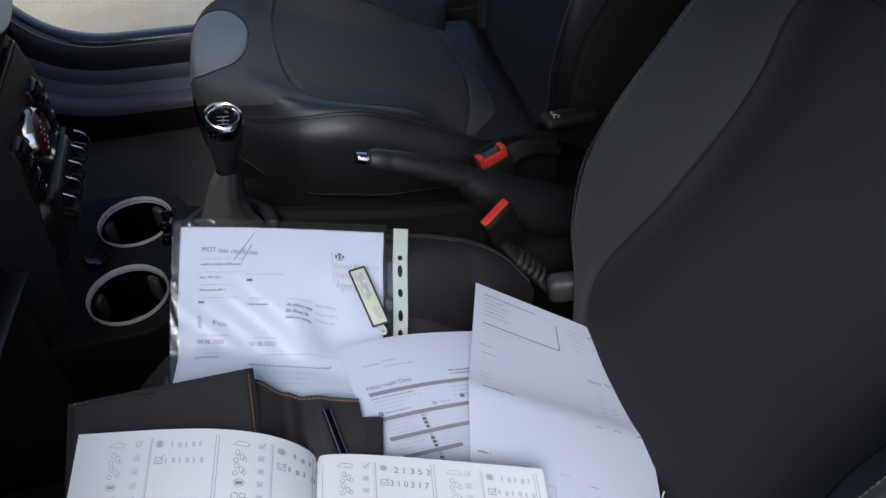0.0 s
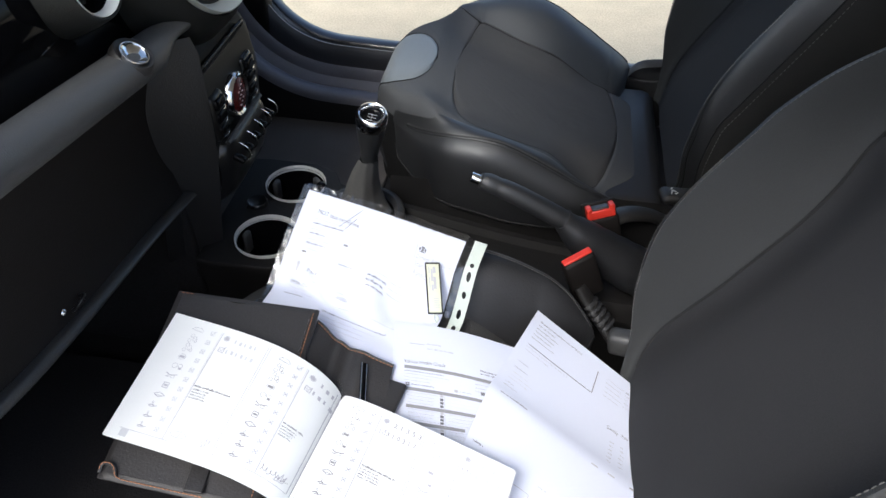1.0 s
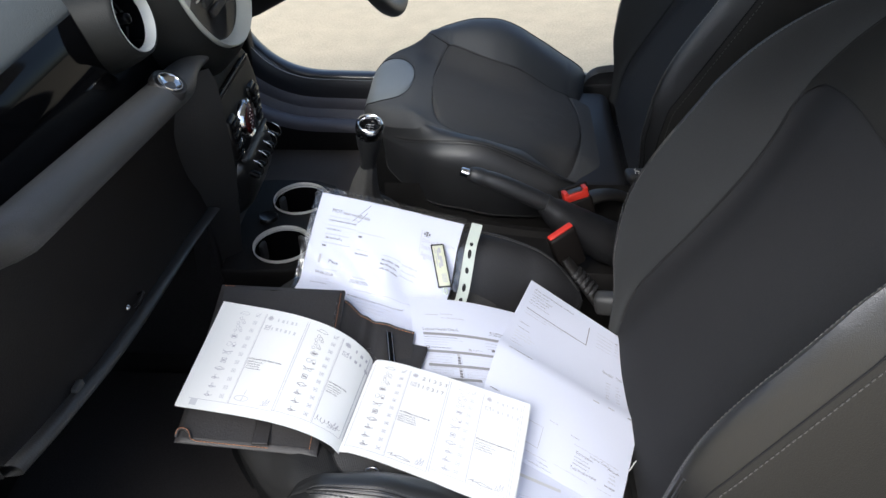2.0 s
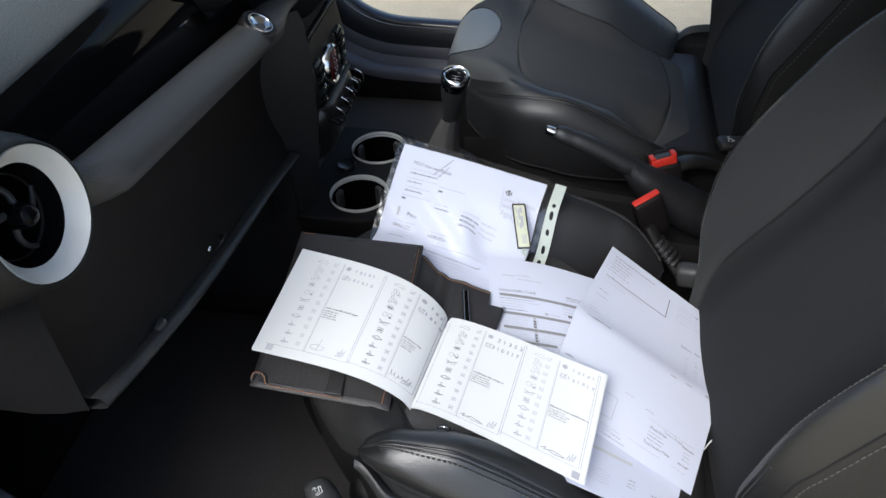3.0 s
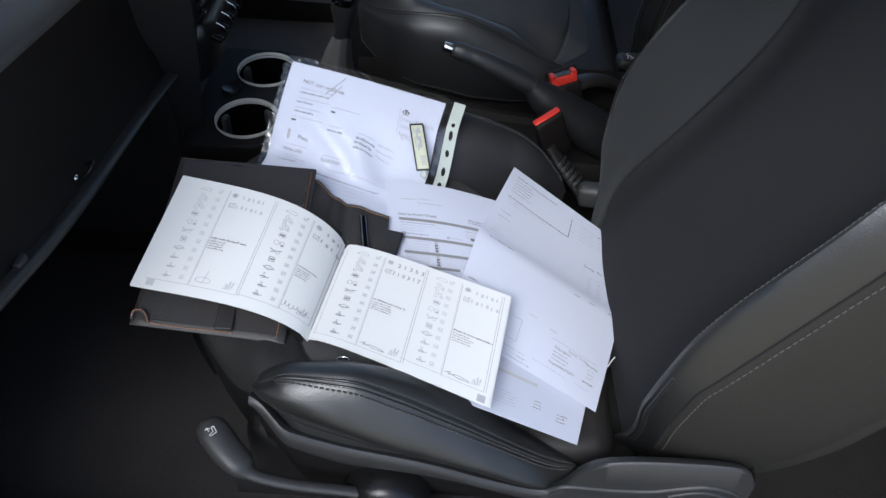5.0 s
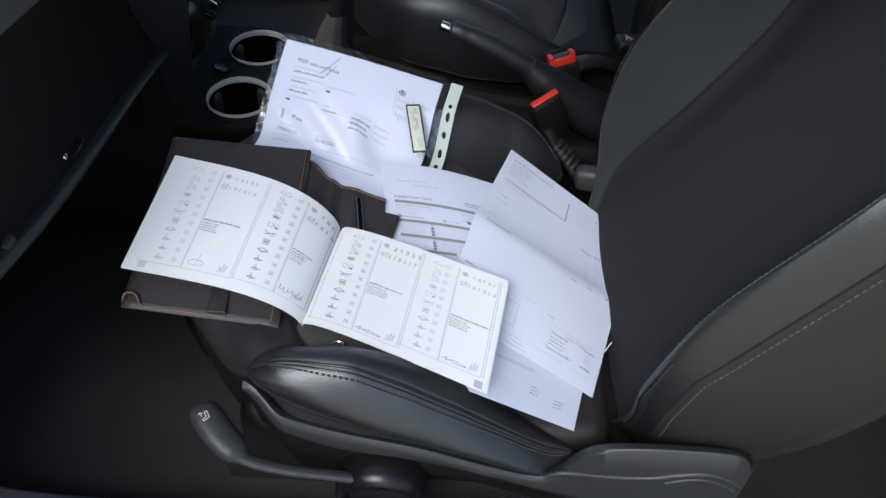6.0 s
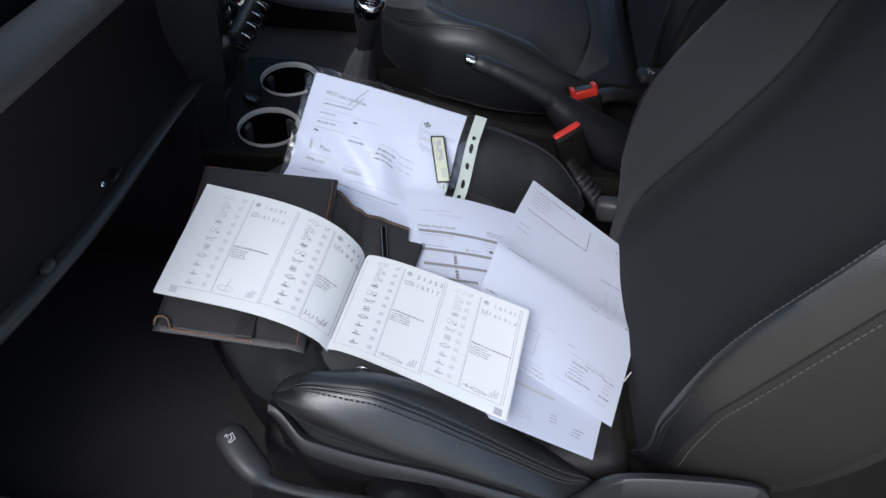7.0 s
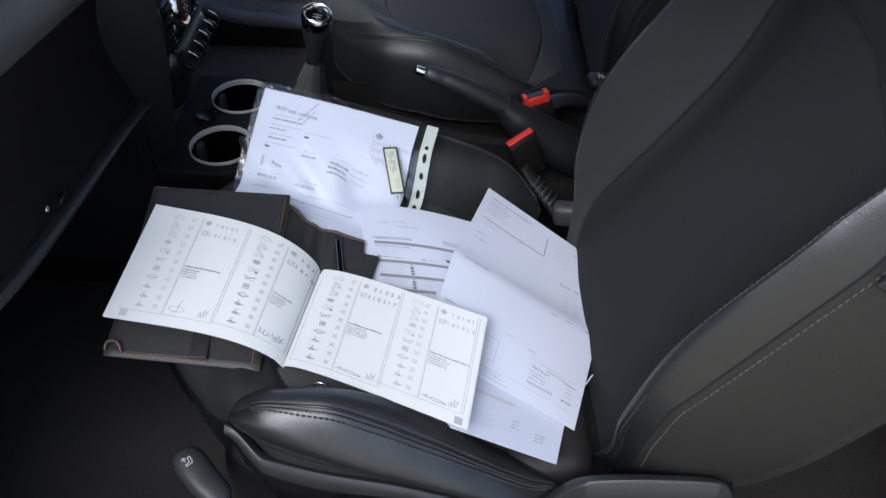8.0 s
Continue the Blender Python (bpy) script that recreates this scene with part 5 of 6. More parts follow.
for u, v, w in ((0.0143, 0.0675, 0.124), (0.0155, 0.0985, 0.108), (0.0172, 0.1225, 0.092), (0.0230, 0.1455, 0.066)):
    pr.bar(u, v, w, 0.0046, INK_MID)
pr.lines(0.112, 0.0545, 0.029, 2, 0.0042, 0.0026, INK, rng)
pr.lines(0.0145, 0.0745, 0.054, 1, 0.01, 0.0018, INK, rng), pr.lines(0.0145, 0.0790, 0.070, 1, 0.01, 0.0014, INK_SOFT, rng)
pr.lines(0.0145, 0.0835, 0.040, 2, 0.0045, 0.0014, INK_SOFT, rng)
pr.outline(0.0165, 0.0920, 0.0046, 0.0046, 0.0012, INK), pr.lines(0.0235, 0.0930, 0.030, 1, 0.01, 0.0020, INK, rng)
pr.lines(0.0830, 0.0925, 0.018, 1, 0.01, 0.0022, INK_SOFT, rng), pr.bar(0.0770, 0.0920, 0.0045, 0.0040, INK_SOFT)
pr.lines(0.1045, 0.0715, 0.032, 4, 0.0052, 0.0018, INK_SOFT, rng), pr.bar(0.1110, 0.0875, 0.0055, 0.0050, INK), pr.lines(0.119, 0.0885, 0.012, 1, 0.01, 0.002, INK_SOFT, rng)
for k in range(16):
    v = 0.1045 + 0.0047 * k + (0.0045 if k > 3 else 0.0) + (0.0050 if k > 7 else 0.0)
    pr.lines(0.0185 + 0.0003 * k, v, 0.040, 1, 0.01, 0.0015, INK_SOFT, rng)
    pr.bar(0.0590, v - 0.0010, 0.0042, 0.0034, INK if k % 4 else INK_SOFT)
    pr.bar(0.018, v + 0.0028, 0.096 - 0.002 * k, 0.0004, INK_FAINT)
    if k > 3:
        pr.lines(0.0690, v, 0.038, 1, 0.01, 0.0013, INK_SOFT, rng)
pr.bar(0.0645, 0.104, 0.0005, 0.075, INK_SOFT)
pr.done()

# invoice: two leaves meeting in a raised crease, the far edge slipped into the gap under the backrest
FOLD = 0.158
inv_a = patch((0.161, -0.118, 0.507), (0.338, -0.169, 0.405), (0.108, -0.279, 0.527), (0.312, -0.338, 0.427), 0.21, FOLD, -0.003)
inv_b = patch((0.108, -0.279, 0.527), (0.312, -0.338, 0.427), (0.072, -0.428, 0.509), (0.262, -0.500, 0.440), 0.21, FOLD, 0.004)


def p_inv(u, v):
    if v > FOLD:
        return inv_b(u, v - FOLD)
    return inv_a(u, v) - Vector((0, 0, 0.007 * (1 - math.exp((v - FOLD) / 0.022)) * v / FOLD))


inv = sheet("invoice", p_inv, 0.21, 2 * FOLD, PAPER, "folded white invoice with a horizontal crease", "paper")
pr = Print(p_inv, inv)
pr.lines(0.0125, 0.0130, 0.075, 1, 0.01, 0.0026, INK, rng)
for k in range(5):
    pr.lines(0.0120, 0.0205 + 0.0062 * k, 0.036, 1, 0.01, 0.0018, INK_MID, rng)
pr.bar(0.0122, 0.0595, 0.104, 0.0012, INK), pr.bar(0.1152, 0.0210, 0.0012, 0.0390, INK)
pr.lines(0.0122, 0.0640, 0.068, 1, 0.01, 0.0014, INK_SOFT, rng), pr.lines(0.0120, 0.0700, 0.038, 1, 0.01, 0.0014, INK_SOFT, rng)
for v, w, m_ in ((0.0925, 0.016, INK_MID), (0.104, 0.020, INK_MID), (0.113, 0.030, INK_FAINT), (0.119, 0.034, INK_FAINT), (0.125, 0.028, INK_FAINT), (0.133, 0.014, INK_SOFT), (0.139, 0.024, INK_SOFT)):
    pr.lines(0.0115, v, w, 1, 0.01, 0.0018, m_, rng)
pr.lines(0.0150, 0.1535, 0.042, 1, 0.01, 0.0030, INK, rng)
pr.lines(0.1320, 0.0205, 0.032, 5, 0.0072, 0.0016, INK_SOFT, rng), pr.lines(0.1640, 0.0190, 0.028, 1, 0.01, 0.0030, INK, rng), pr.lines(0.1640, 0.0255, 0.026, 4, 0.0066, 0.0016, INK_SOFT, rng)
pr.text("Quantity", 0.1485, 0.0950, 0.0066, INK, 0.0175), pr.text("Rate", 0.1710, 0.0935, 0.0066, INK, 0.0095)
for k in range(6):
    pr.lines(0.1570 + 0.0008 * (k % 2), 0.1105 + 0.0064 * k, 0.0060, 1, 0.01, 0.0024, INK_SOFT, rng), pr.lines(0.1725 + 0.0008 * (k % 3), 0.1080 + 0.0064 * k, 0.0068, 1, 0.01, 0.0024, INK_SOFT, rng)
for k in range(3):
    pr.bar(0.1960, 0.1080 + 0.012 * k, 0.006, 0.0024, INK)
pr.bar(0.1420, 0.1640, 0.009, 0.0020, INK_SOFT), pr.bar(0.1640, 0.1620, 0.009, 0.0020, INK_SOFT), pr.bar(0.1930, 0.1605, 0.009, 0.0022, INK_MID)
pr.lines(0.0075, 0.2350, 0.015, 1, 0.01, 0.0030, INK, rng)
pr.outline(0.0560, 0.2550, 0.0335, 0.0335, 0.0007, INK_SOFT), pr.lines(0.095, 0.2380, 0.015, 1, 0.01, 0.0020, INK_SOFT, rng), pr.lines(0.054, 0.2400, 0.010, 1, 0.01, 0.0020, INK_SOFT, rng)
pr.lines(0.1265, 0.2420, 0.014, 1, 0.01, 0.0022, INK_MID, rng)
pr.bar(0.1330, 0.2530, 0.064, 0.0006, INK_SOFT), pr.text("Invoice Totals", 0.1570, 0.2595, 0.0056, INK_MID, 0.026)
pr.text("Description", 0.1380, 0.2650, 0.0060, INK, 0.0235), pr.text("Amount", 0.1830, 0.2620, 0.0060, INK, 0.0160)
for k in range(3):
    pr.lines(0.1375, 0.2690 + 0.0052 * k, 0.024, 1, 0.01, 0.0020, INK_MID, rng), pr.lines(0.1865, 0.2655 + 0.0056 * k, 0.0105, 1, 0.01, 0.0024, INK_SOFT, rng)
pr.text("Total Invoice Value", 0.1350, 0.2895, 0.0062, INK, 0.0365, -0.05), pr.lines(0.1835, 0.2840, 0.0140, 1, 0.01, 0.0034, INK, rng)
pr.lines(0.1150, 0.2960, 0.050, 1, 0.01, 0.0014, INK_SOFT, rng), pr.lines(0.1750, 0.2950, 0.024, 1, 0.01, 0.0014, INK_SOFT, rng)
pr.lines(0.0600, 0.2985, 0.050, 1, 0.01, 0.0018, INK_SOFT, rng), pr.lines(0.0600, 0.3045, 0.060, 2, 0.0056, 0.0018, INK_MID, rng)
pr.done()

# thin cord in the gap behind the papers
cord = part("cord", tube(spline([(0.288, -0.418, 0.424), (0.297, -0.406, 0.427), (0.307, -0.396, 0.424), (0.315, -0.391, 0.412)], 5), 0.0009, 8), BOOK_PAPER, None, "thin white cord in the gap beside the backrest")
tagged(cord, "", "cord")

# plastic pocket with the test certificate
PE1, PE2, PO = Vector((0.249, -0.022, -0.048)).normalized(), Vector((-0.105, -0.90, -0.42)).normalized(), Vector((-0.172, -0.079, 0.650))


def p_pock(u, v, lean=1.0):
    """The pocket slopes off its far edge and slips under the health check sheet and the wallet."""
    q = PO + PE1 * (u * 1.04 - lean * (0.05 + 0.33 * u) * v) + PE2 * v
    q.z -= 0.9 * v * v
    q.z += 0.003 * math.sin(v * 24 + 0.6) * math.sin(u * 17)
    q.z = max(q.z, lie(max(q.x, -0.2), q.y) + 0.002)
    a, b = q.x + 0.026, q.y + 0.208
    du, dv = a * 0.985 + b * 0.165, a * 0.165 - b * 0.985
    k = step(-0.035, 0.002, du) * step(-0.06, 0.0, dv)
    under = p_hc(max(du, 0.0), max(dv, 0.0)).z - 0.006
    if q.z > under:
        q.z = q.z * (1 - k) + under * k
    return q


def p_cert(u, v, lean=1.0):
    q = p_pock(u + 0.007, v + 0.006, lean)
    q.z -= 0.0015
    return q


cert = sheet("test_certificate", lambda u, v: p_cert(u - 0.003, v - 0.004), 0.2175, 0.297, PAPER, "white test certificate inside a clear plastic pocket", "paper")
pr = Print(lambda u, v: p_cert(u, v, 0.0), cert, 0.0005)
pr.text("MOT test certificate", 0.0178, 0.0255, 0.0085, INK, 0.0575, 0.06)
pr.lines(0.0165, 0.0325, 0.058, 1, 0.01, 0.0016, INK_SOFT, rng), pr.lines(0.0165, 0.0380, 0.050, 1, 0.01, 0.0028, INK, rng)
pr.lines(0.0160, 0.0470, 0.044, 1, 0.01, 0.0016, INK_SOFT, rng), pr.lines(0.0155, 0.0520, 0.026, 1, 0.01, 0.0026, INK, rng)
pr.lines(0.0150, 0.0605, 0.036, 1, 0.01, 0.0016, INK_SOFT, rng), pr.lines(0.0147, 0.0652, 0.028, 1, 0.01, 0.0028, INK, rng)
pr.lines(0.0132, 0.0735, 0.042, 1, 0.01, 0.0016, INK_SOFT, rng), pr.bar(0.0129, 0.0780, 0.006, 0.0024, INK)
pr.bar(0.0629, 0.0555, 0.006, 0.0024, INK), pr.lines(0.0629, 0.0495, 0.045, 1, 0.01, 0.0016, INK_SOFT, rng)
pr.bar(0.1542, 0.0225, 0.0006, 0.036, INK_SOFT)
for a, b, c, d in ((0.1578, 0.0262, 0.0022, 0.0040), (0.1606, 0.0240, 0.0042, 0.0030), (0.1612, 0.0275, 0.0030, 0.0034), (0.1652, 0.0262, 0.0022, 0.0040), (0.1590, 0.0315, 0.0072, 0.0010)):
    pr.bar(a, b, c, d, INK)
pr.text("Driver & Vehicle", 0.1562, 0.0420, 0.0092, INK_SOFT, 0.048), pr.text("Standards", 0.1562, 0.0518, 0.0092, INK_SOFT, 0.030), pr.text("Agency", 0.1562, 0.0612, 0.0092, INK_SOFT, 0.022)
pr.scrawl([(0.0737, 0.0024), (0.0503, 0.0355)], 0.0007, INK), pr.scrawl([(0.0704, 0.0169), (0.0586, 0.0366)], 0.0007, INK)
pr.bar(0.0112, 0.0925, 0.0038, 0.0125, INK_SOFT)
pr.text("Pass", 0.0260, 0.1015, 0.0068, INK, 0.0140, 0.1)
pr.lines(0.0640, 0.0745, 0.020, 1, 0.01, 0.0016, INK_SOFT, rng), pr.lines(0.0624, 0.0800, 0.025, 1, 0.01, 0.0026, INK, rng)
pr.lines(0.1040, 0.0745, 0.030, 1, 0.01, 0.0016, INK_SOFT, rng)
for k in range(3):
    pr.lines(0.1026 - 0.0010 * k, 0.0798 + 0.0062 * k, 0.026, 1, 0.01, 0.0032, INK, rng), pr.lines(0.1319 - 0.0010 * k, 0.0760 + 0.0062 * k, 0.024, 1, 0.01, 0.0022, INK_SOFT, rng)
pr.lines(0.0115, 0.1105, 0.036, 1, 0.01, 0.0016, INK_SOFT, rng), pr.text("04.06.2020", 0.0097, 0.1195, 0.0060, INK, 0.026)
pr.lines(0.0625, 0.1130, 0.030, 1, 0.01, 0.0016, INK_SOFT, rng), pr.text("02.08.2021", 0.0610, 0.1215, 0.0060, INK, 0.026)
pr.lines(0.0110, 0.1240, 0.020, 1, 0.01, 0.0014, INK_SOFT, rng), pr.lines(0.0080, 0.1290, 0.150, 1, 0.01, 0.0016, INK_SOFT, rng)
pr.lines(0.0070, 0.1350, 0.026, 1, 0.01, 0.0024, INK, rng), pr.lines(0.0600, 0.1420, 0.090, 1, 0.01, 0.0030, INK, rng)
for v in (0.152, 0.160, 0.168):
    pr.lines(0.060, v, 0.07, 1, 0.01, 0.0016, INK_SOFT, rng)
pr.done()

def film_lift(u, v):
    """Long slanting puckers in the loose film."""
    w = 0.80 * v - 0.60 * u
    l = 0.60 * v + 0.80 * u
    a = w * 290 + 1.9 * math.sin(l * 19 + 0.8) + 1.1 * math.sin(l * 43 + w * 30)
    return 0.0006 * math.sin(a) * (0.35 + 0.65 * step(0.25, 0.75, 0.5 + 0.5 * noise.noise(Vector((l * 14, w * 9, 2.7))))) + 0.0004 * math.sin(0.37 * a + 1.0)


pocket = sheet("plastic_pocket", lambda u, v: p_pock(u, v) + Vector((0, 0, 0.0028 + film_lift(u, v))), 0.224, 0.30, FILM, "clear crinkled plastic punched pocket round the certificate", "plastic pocket", 90, 110, 0.0)
pocket.visible_shadow = False
Z2 = Vector((0, 0, 0.003))


def strip_piece():
    """Punched edge: pale strip with round holes."""
    bm = bmesh.new()
    edge = [(0.2330, 0.01 * k) for k in range(31)] + [(0.2495, 0.30 - 0.01 * k) for k in range(31)]
    vs = [bm.verts.new((a, b, 0)) for a, b in edge]
    es = [bm.edges.new((vs[i], vs[(i + 1) % len(vs)])) for i in range(len(vs))]
    for h, long in ((0.035, 1.0), (0.047, 1.6), (0.063, 1.0), (0.081, 1.7), (0.1005, 1.7), (0.120, 1.0), (0.140, 1.7), (0.165, 1.0)):
        c = [bm.verts.new((0.2412 + 0.0028 * math.cos(t), h + 0.003 * long * math.sin(t), 0)) for t in [2 * math.pi * k / 14 for k in range(14)]]
        es += [bm.edges.new((c[k], c[(k + 1) % 14])) for k in range(14)]
    bmesh.ops.triangle_fill(bm, use_beauty=True, edges=es)
    for v in bm.verts:
        v.co = p_pock(v.co.x, v.co.y) + Z2 - pocket.location
    return bm


part("punched_strip", strip_piece(), STRIP, pocket, "pale green punched edge strip", False)
jag = random.Random(9)
far = [[p_pock(0.224 * i / 70, -0.005 + 0.0027 * j) + Vector((jag.uniform(-0.001, 0.001), jag.uniform(-0.001, 0.001), 0.002 + jag.uniform(-0.0005, 0.0006))) - pocket.location for j in range(5)] for i in range(71)]
part("crumpled_edge", grid(far), CRUMPLE, pocket, "crumpled clear film edge").visible_shadow = False
side = [[p_pock(-0.003 + 0.003 * j, 0.2 * i / 50) + Vector((jag.uniform(-0.0006, 0.0006), jag.uniform(-0.0006, 0.0006), 0.002 + jag.uniform(-0.0004, 0.0005))) - pocket.location for j in range(4)] for i in range(51)]
part("crumpled_edge", grid(side), CRUMPLE, pocket).visible_shadow = False
welt = [[p_pock(0.2235 + 0.003 * j, 0.2 * i / 60) + Vector((jag.uniform(-0.0004, 0.0004), jag.uniform(-0.0006, 0.0006), 0.002 + jag.uniform(-0.0005, 0.0006))) - pocket.location for j in range(4)] for i in range(61)]
part("crumpled_edge", grid(welt), CRUMPLE, pocket).visible_shadow = False
part("seam_edge", tube([p_pock(0.2235, 0.3 * i / 10) + Z2 - pocket.location for i in range(11)], 0.0008, 6), PLASTIC, pocket)

# key tag on the pocket
tag_o = p_pock(0.1795, 0.0560, 0.0) + Vector((0, 0, 0.006))
tag = thing("key_tag", tag_o, "pale yellow paper tag in a clear plastic holder", "key tag")
tx, ty = (PE1 * 0.94 - PE2 * 0.32).normalized(), (PE2 * 0.94 + PE1 * 0.32).normalized()
tm = Matrix((tx, ty, tx.cross(ty))).transposed().to_4x4()
part("tag_card", turn(box((0.017, 0.068, 0.003), pose(0.0085, 0.034, 0), 0.0012), tm), TAG, tag)
part("holder", turn(box((0.0188, 0.0705, 0.002), pose(0.0085, 0.034, 0.0022), 0.0008), tm), GAITER, tag, "dark tag backing")
for a, b, w, h in ((-0.0006, 0.034, 0.0018, 0.0705), (0.0176, 0.034, 0.0018, 0.0705), (0.0085, -0.0008, 0.0188, 0.0018), (0.0085, 0.0690, 0.0188, 0.0020)):
    part("frame", turn(box((w, h, 0.0026), pose(a, b, -0.0012), 0.0006), tm), PLASTIC_GREY, tag, "black tag frame")
for k in range(9):
    part("tag_mark", turn(box((0.0012 + 0.0012 * (k % 3), 0.009, 0.0004), pose(0.0035 + 0.0034 * (k % 3), 0.009 + 0.011 * (k // 3) + 0.003 * (k % 2), -0.0019), 0), tm), INK_SOFT, tag)
for k in range(6):
    part("tag_mark", turn(box((0.0075, 0.0011, 0.0004), pose(0.0105, 0.0490 + 0.0025 * k, -0.0019), 0), tm), INK_SOFT, tag)
part("tag_loop", turn(tube(spline([(0.007, 0.070, 0), (0.005, 0.076, 0.001), (0.009, 0.080, 0.001), (0.011, 0.075, 0.001), (0.009, 0.070, 0)], 5), 0.0016, 8), tm), STRIP, tag)

# document wallet
wal = thing("document_wallet", (-0.19, -0.38, 0.565), "open black leatherette document wallet with orange stitching", "document wallet")
W0 = wal.location
corners = [Vector((-0.277, -0.276, 0.622)), Vector((-0.112, -0.258, 0.600)), Vector((-0.110, -0.510, 0.560)), Vector((-0.280, -0.504, 0.570))]


def wal_p(a, b, dz=0.0):
    q = corners[0].lerp(corners[1], a).lerp(corners[3].lerp(corners[2], a), b)
    return q + Vector((0, 0, dz + 0.004 * math.sin(math.pi * a) * math.sin(math.pi * b))) - W0


def wal_block():
    n = 16
    rows = []
    for k, (inset, dz) in enumerate(((0.004, -0.013), (-0.001, -0.011), (-0.002, -0.006), (-0.001, -0.002), (0.006, 0.0))):
        ring = []
        for s in range(4 * n):
            t, e = (s % n) / n, s // n
            a, b = ((t, 0), (1, t), (1 - t, 1), (0, 1 - t))[e]
            a, b = 0.5 + (a - 0.5) * (1 - 2 * inset / 0.17), 0.5 + (b - 0.5) * (1 - 2 * inset / 0.24)
            ring.append(wal_p(a, b, dz * (1 - 0.62 * step(0.5, 1.0, b))))
        rows.append(ring)
    side = grid(rows, True)
    face = grid([[wal_p(0.035 + 0.93 * i / 12, 0.025 + 0.95 * j / 12, 0.0005 - 0.0025 * math.exp(-((i / 12 - 0.42) / 0.05) ** 2)) for j in range(13)] for i in range(13)])
    return join(side, face)


part("cover", wal_block(), WALLET, wal)
for a0, b0, a1, b1 in ((0.985, 0.02, 0.985, 0.86), (0.01, 0.012, 0.12, 0.012)):
    part("stitching", along([wal_p(a0 + (a1 - a0) * i / 10, b0 + (b1 - b0) * i / 10, 0.001) for i in range(11)], 0.005, 0.0038, 0.00055), ORANGE, wal)
roll_ = [wal_p(-0.005, 0.985, 0.0), wal_p(0.005, 0.955, 0.004), wal_p(0.055, 0.950, 0.0055), wal_p(0.090, 0.965, 0.004), wal_p(0.105, 0.992, 0.0005)]
part("rolled_corner", tube(spline(roll_, 5), 0.0021, 10), WALLET, wal)
edge_ = spline(roll_, 5) + [wal_p(0.105 + 0.56 * k / 12, 0.998, -0.0006) for k in range(1, 13)]
part("stitching", along([p + Vector((0, -0.0006, 0.0024)) for p in edge_], 0.0044, 0.0038, 0.00065), ORANGE, wal)
part("corner_stitching", along([wal_p(0.955, 0.90 + 0.10 * k / 6, 0.0014) for k in range(7)], 0.0042, 0.0034, 0.0006), ORANGE, wal)
part("closing_tab", box((0.020, 0.050, 0.004), Matrix.Translation(wal_p(0.60, 0.90, 0.002)) @ pose(0, 0, 0, 0, 6, 4), 0.0015), WALLET, wal)
FLAP = 0.100


def flap_p(a, b):
    """The flap beside the cover: it drops off the cover's edge and lies in soft folds."""
    fold_ = 0.0035 * math.exp(-((a - 0.30) / 0.05) ** 2) - 0.003 * math.exp(-((a - 0.42) / 0.05) ** 2) + 0.002 * math.exp(-((a - 0.62) / 0.06) ** 2)
    return Vector((-0.112 + FLAP * a, -0.262 - 0.022 * a - 0.235 * b, 0.584 - 0.024 * step(0, 0.3, a) - 0.016 * a - 0.012 * step(0.15, 0.4, b) - 0.002 * b + fold_ * (1 - 0.5 * b))) - W0


part("inner_flap", grid([[flap_p(i / 30, j / 10) for j in range(11)] for i in range(31)]), WALLET, wal)
part("edge_binding", tube([flap_p(i / 20, 0) for i in range(21)], 0.0018, 8), WALLET, wal)
part("stitching", along([flap_p(i / 20, 0.012) + Vector((0, 0, 0.0012)) for i in range(21)], 0.005, 0.0036, 0.0005), ORANGE, wal)
part("pen_loop", box((0.042, 0.075, 0.010), Matrix.Translation(Vector((-0.018, -0.340, 0.5375)) - W0) @ pose(0, 0, 0, 0, 3, -10), 0.003), WALLET, wal)
part("pen", tube([Vector((-0.047, -0.294, 0.551)) - W0, Vector((-0.033, -0.372, 0.5425)) - W0], 0.0042, 12), PIANO, wal)
part("pen_clip", tube([Vector((-0.049, -0.294, 0.5545)) - W0, Vector((-0.036, -0.368, 0.5465)) - W0], 0.0013, 8), CHROME, wal)
part("pen_clip", tube([Vector((-0.0425, -0.296, 0.5545)) - W0, Vector((-0.0295, -0.368, 0.5465)) - W0], 0.0009, 8), CHROME, wal)
part("ring_clasp", tube([Vector((-0.042 + 0.007 * math.cos(t), -0.521 + 0.004 * math.sin(t), 0.546)) - W0 for t in [2 * math.pi * k / 16 for k in range(17)]], 0.0012, 8), CHROME, wal)

# service booklet, open
SP0, SP1 = Vector((-0.063, -0.340, 0.540)), Vector((-0.084, -0.503, 0.554))
LT, LB = Vector((-0.262, -0.318, 0.628)), Vector((-0.288, -0.468, 0.588))
RT, RB = Vector((0.149, -0.402, 0.533)), Vector((0.124, -0.559, 0.526))
PW, PH = 0.205, 0.155


def p_left(u, v):
    a, b = 1 - u / PW, v / PH
    q = SP0.lerp(LT, a).lerp(SP1.lerp(LB, a), b)
    q.z += (0.037 - 0.013 * b) * math.sin(math.pi * min(1, max(0, a)) ** 0.58) + 0.004 * b * a
    return q


def p_right(u, v):
    a, b = u / PW, v / PH
    q = SP0.lerp(RT, a).lerp(SP1.lerp(RB, a), b)
    q.z += 0.011 * math.sin(math.pi * min(1, max(0, a)) ** 0.48) + 0.002
    return q


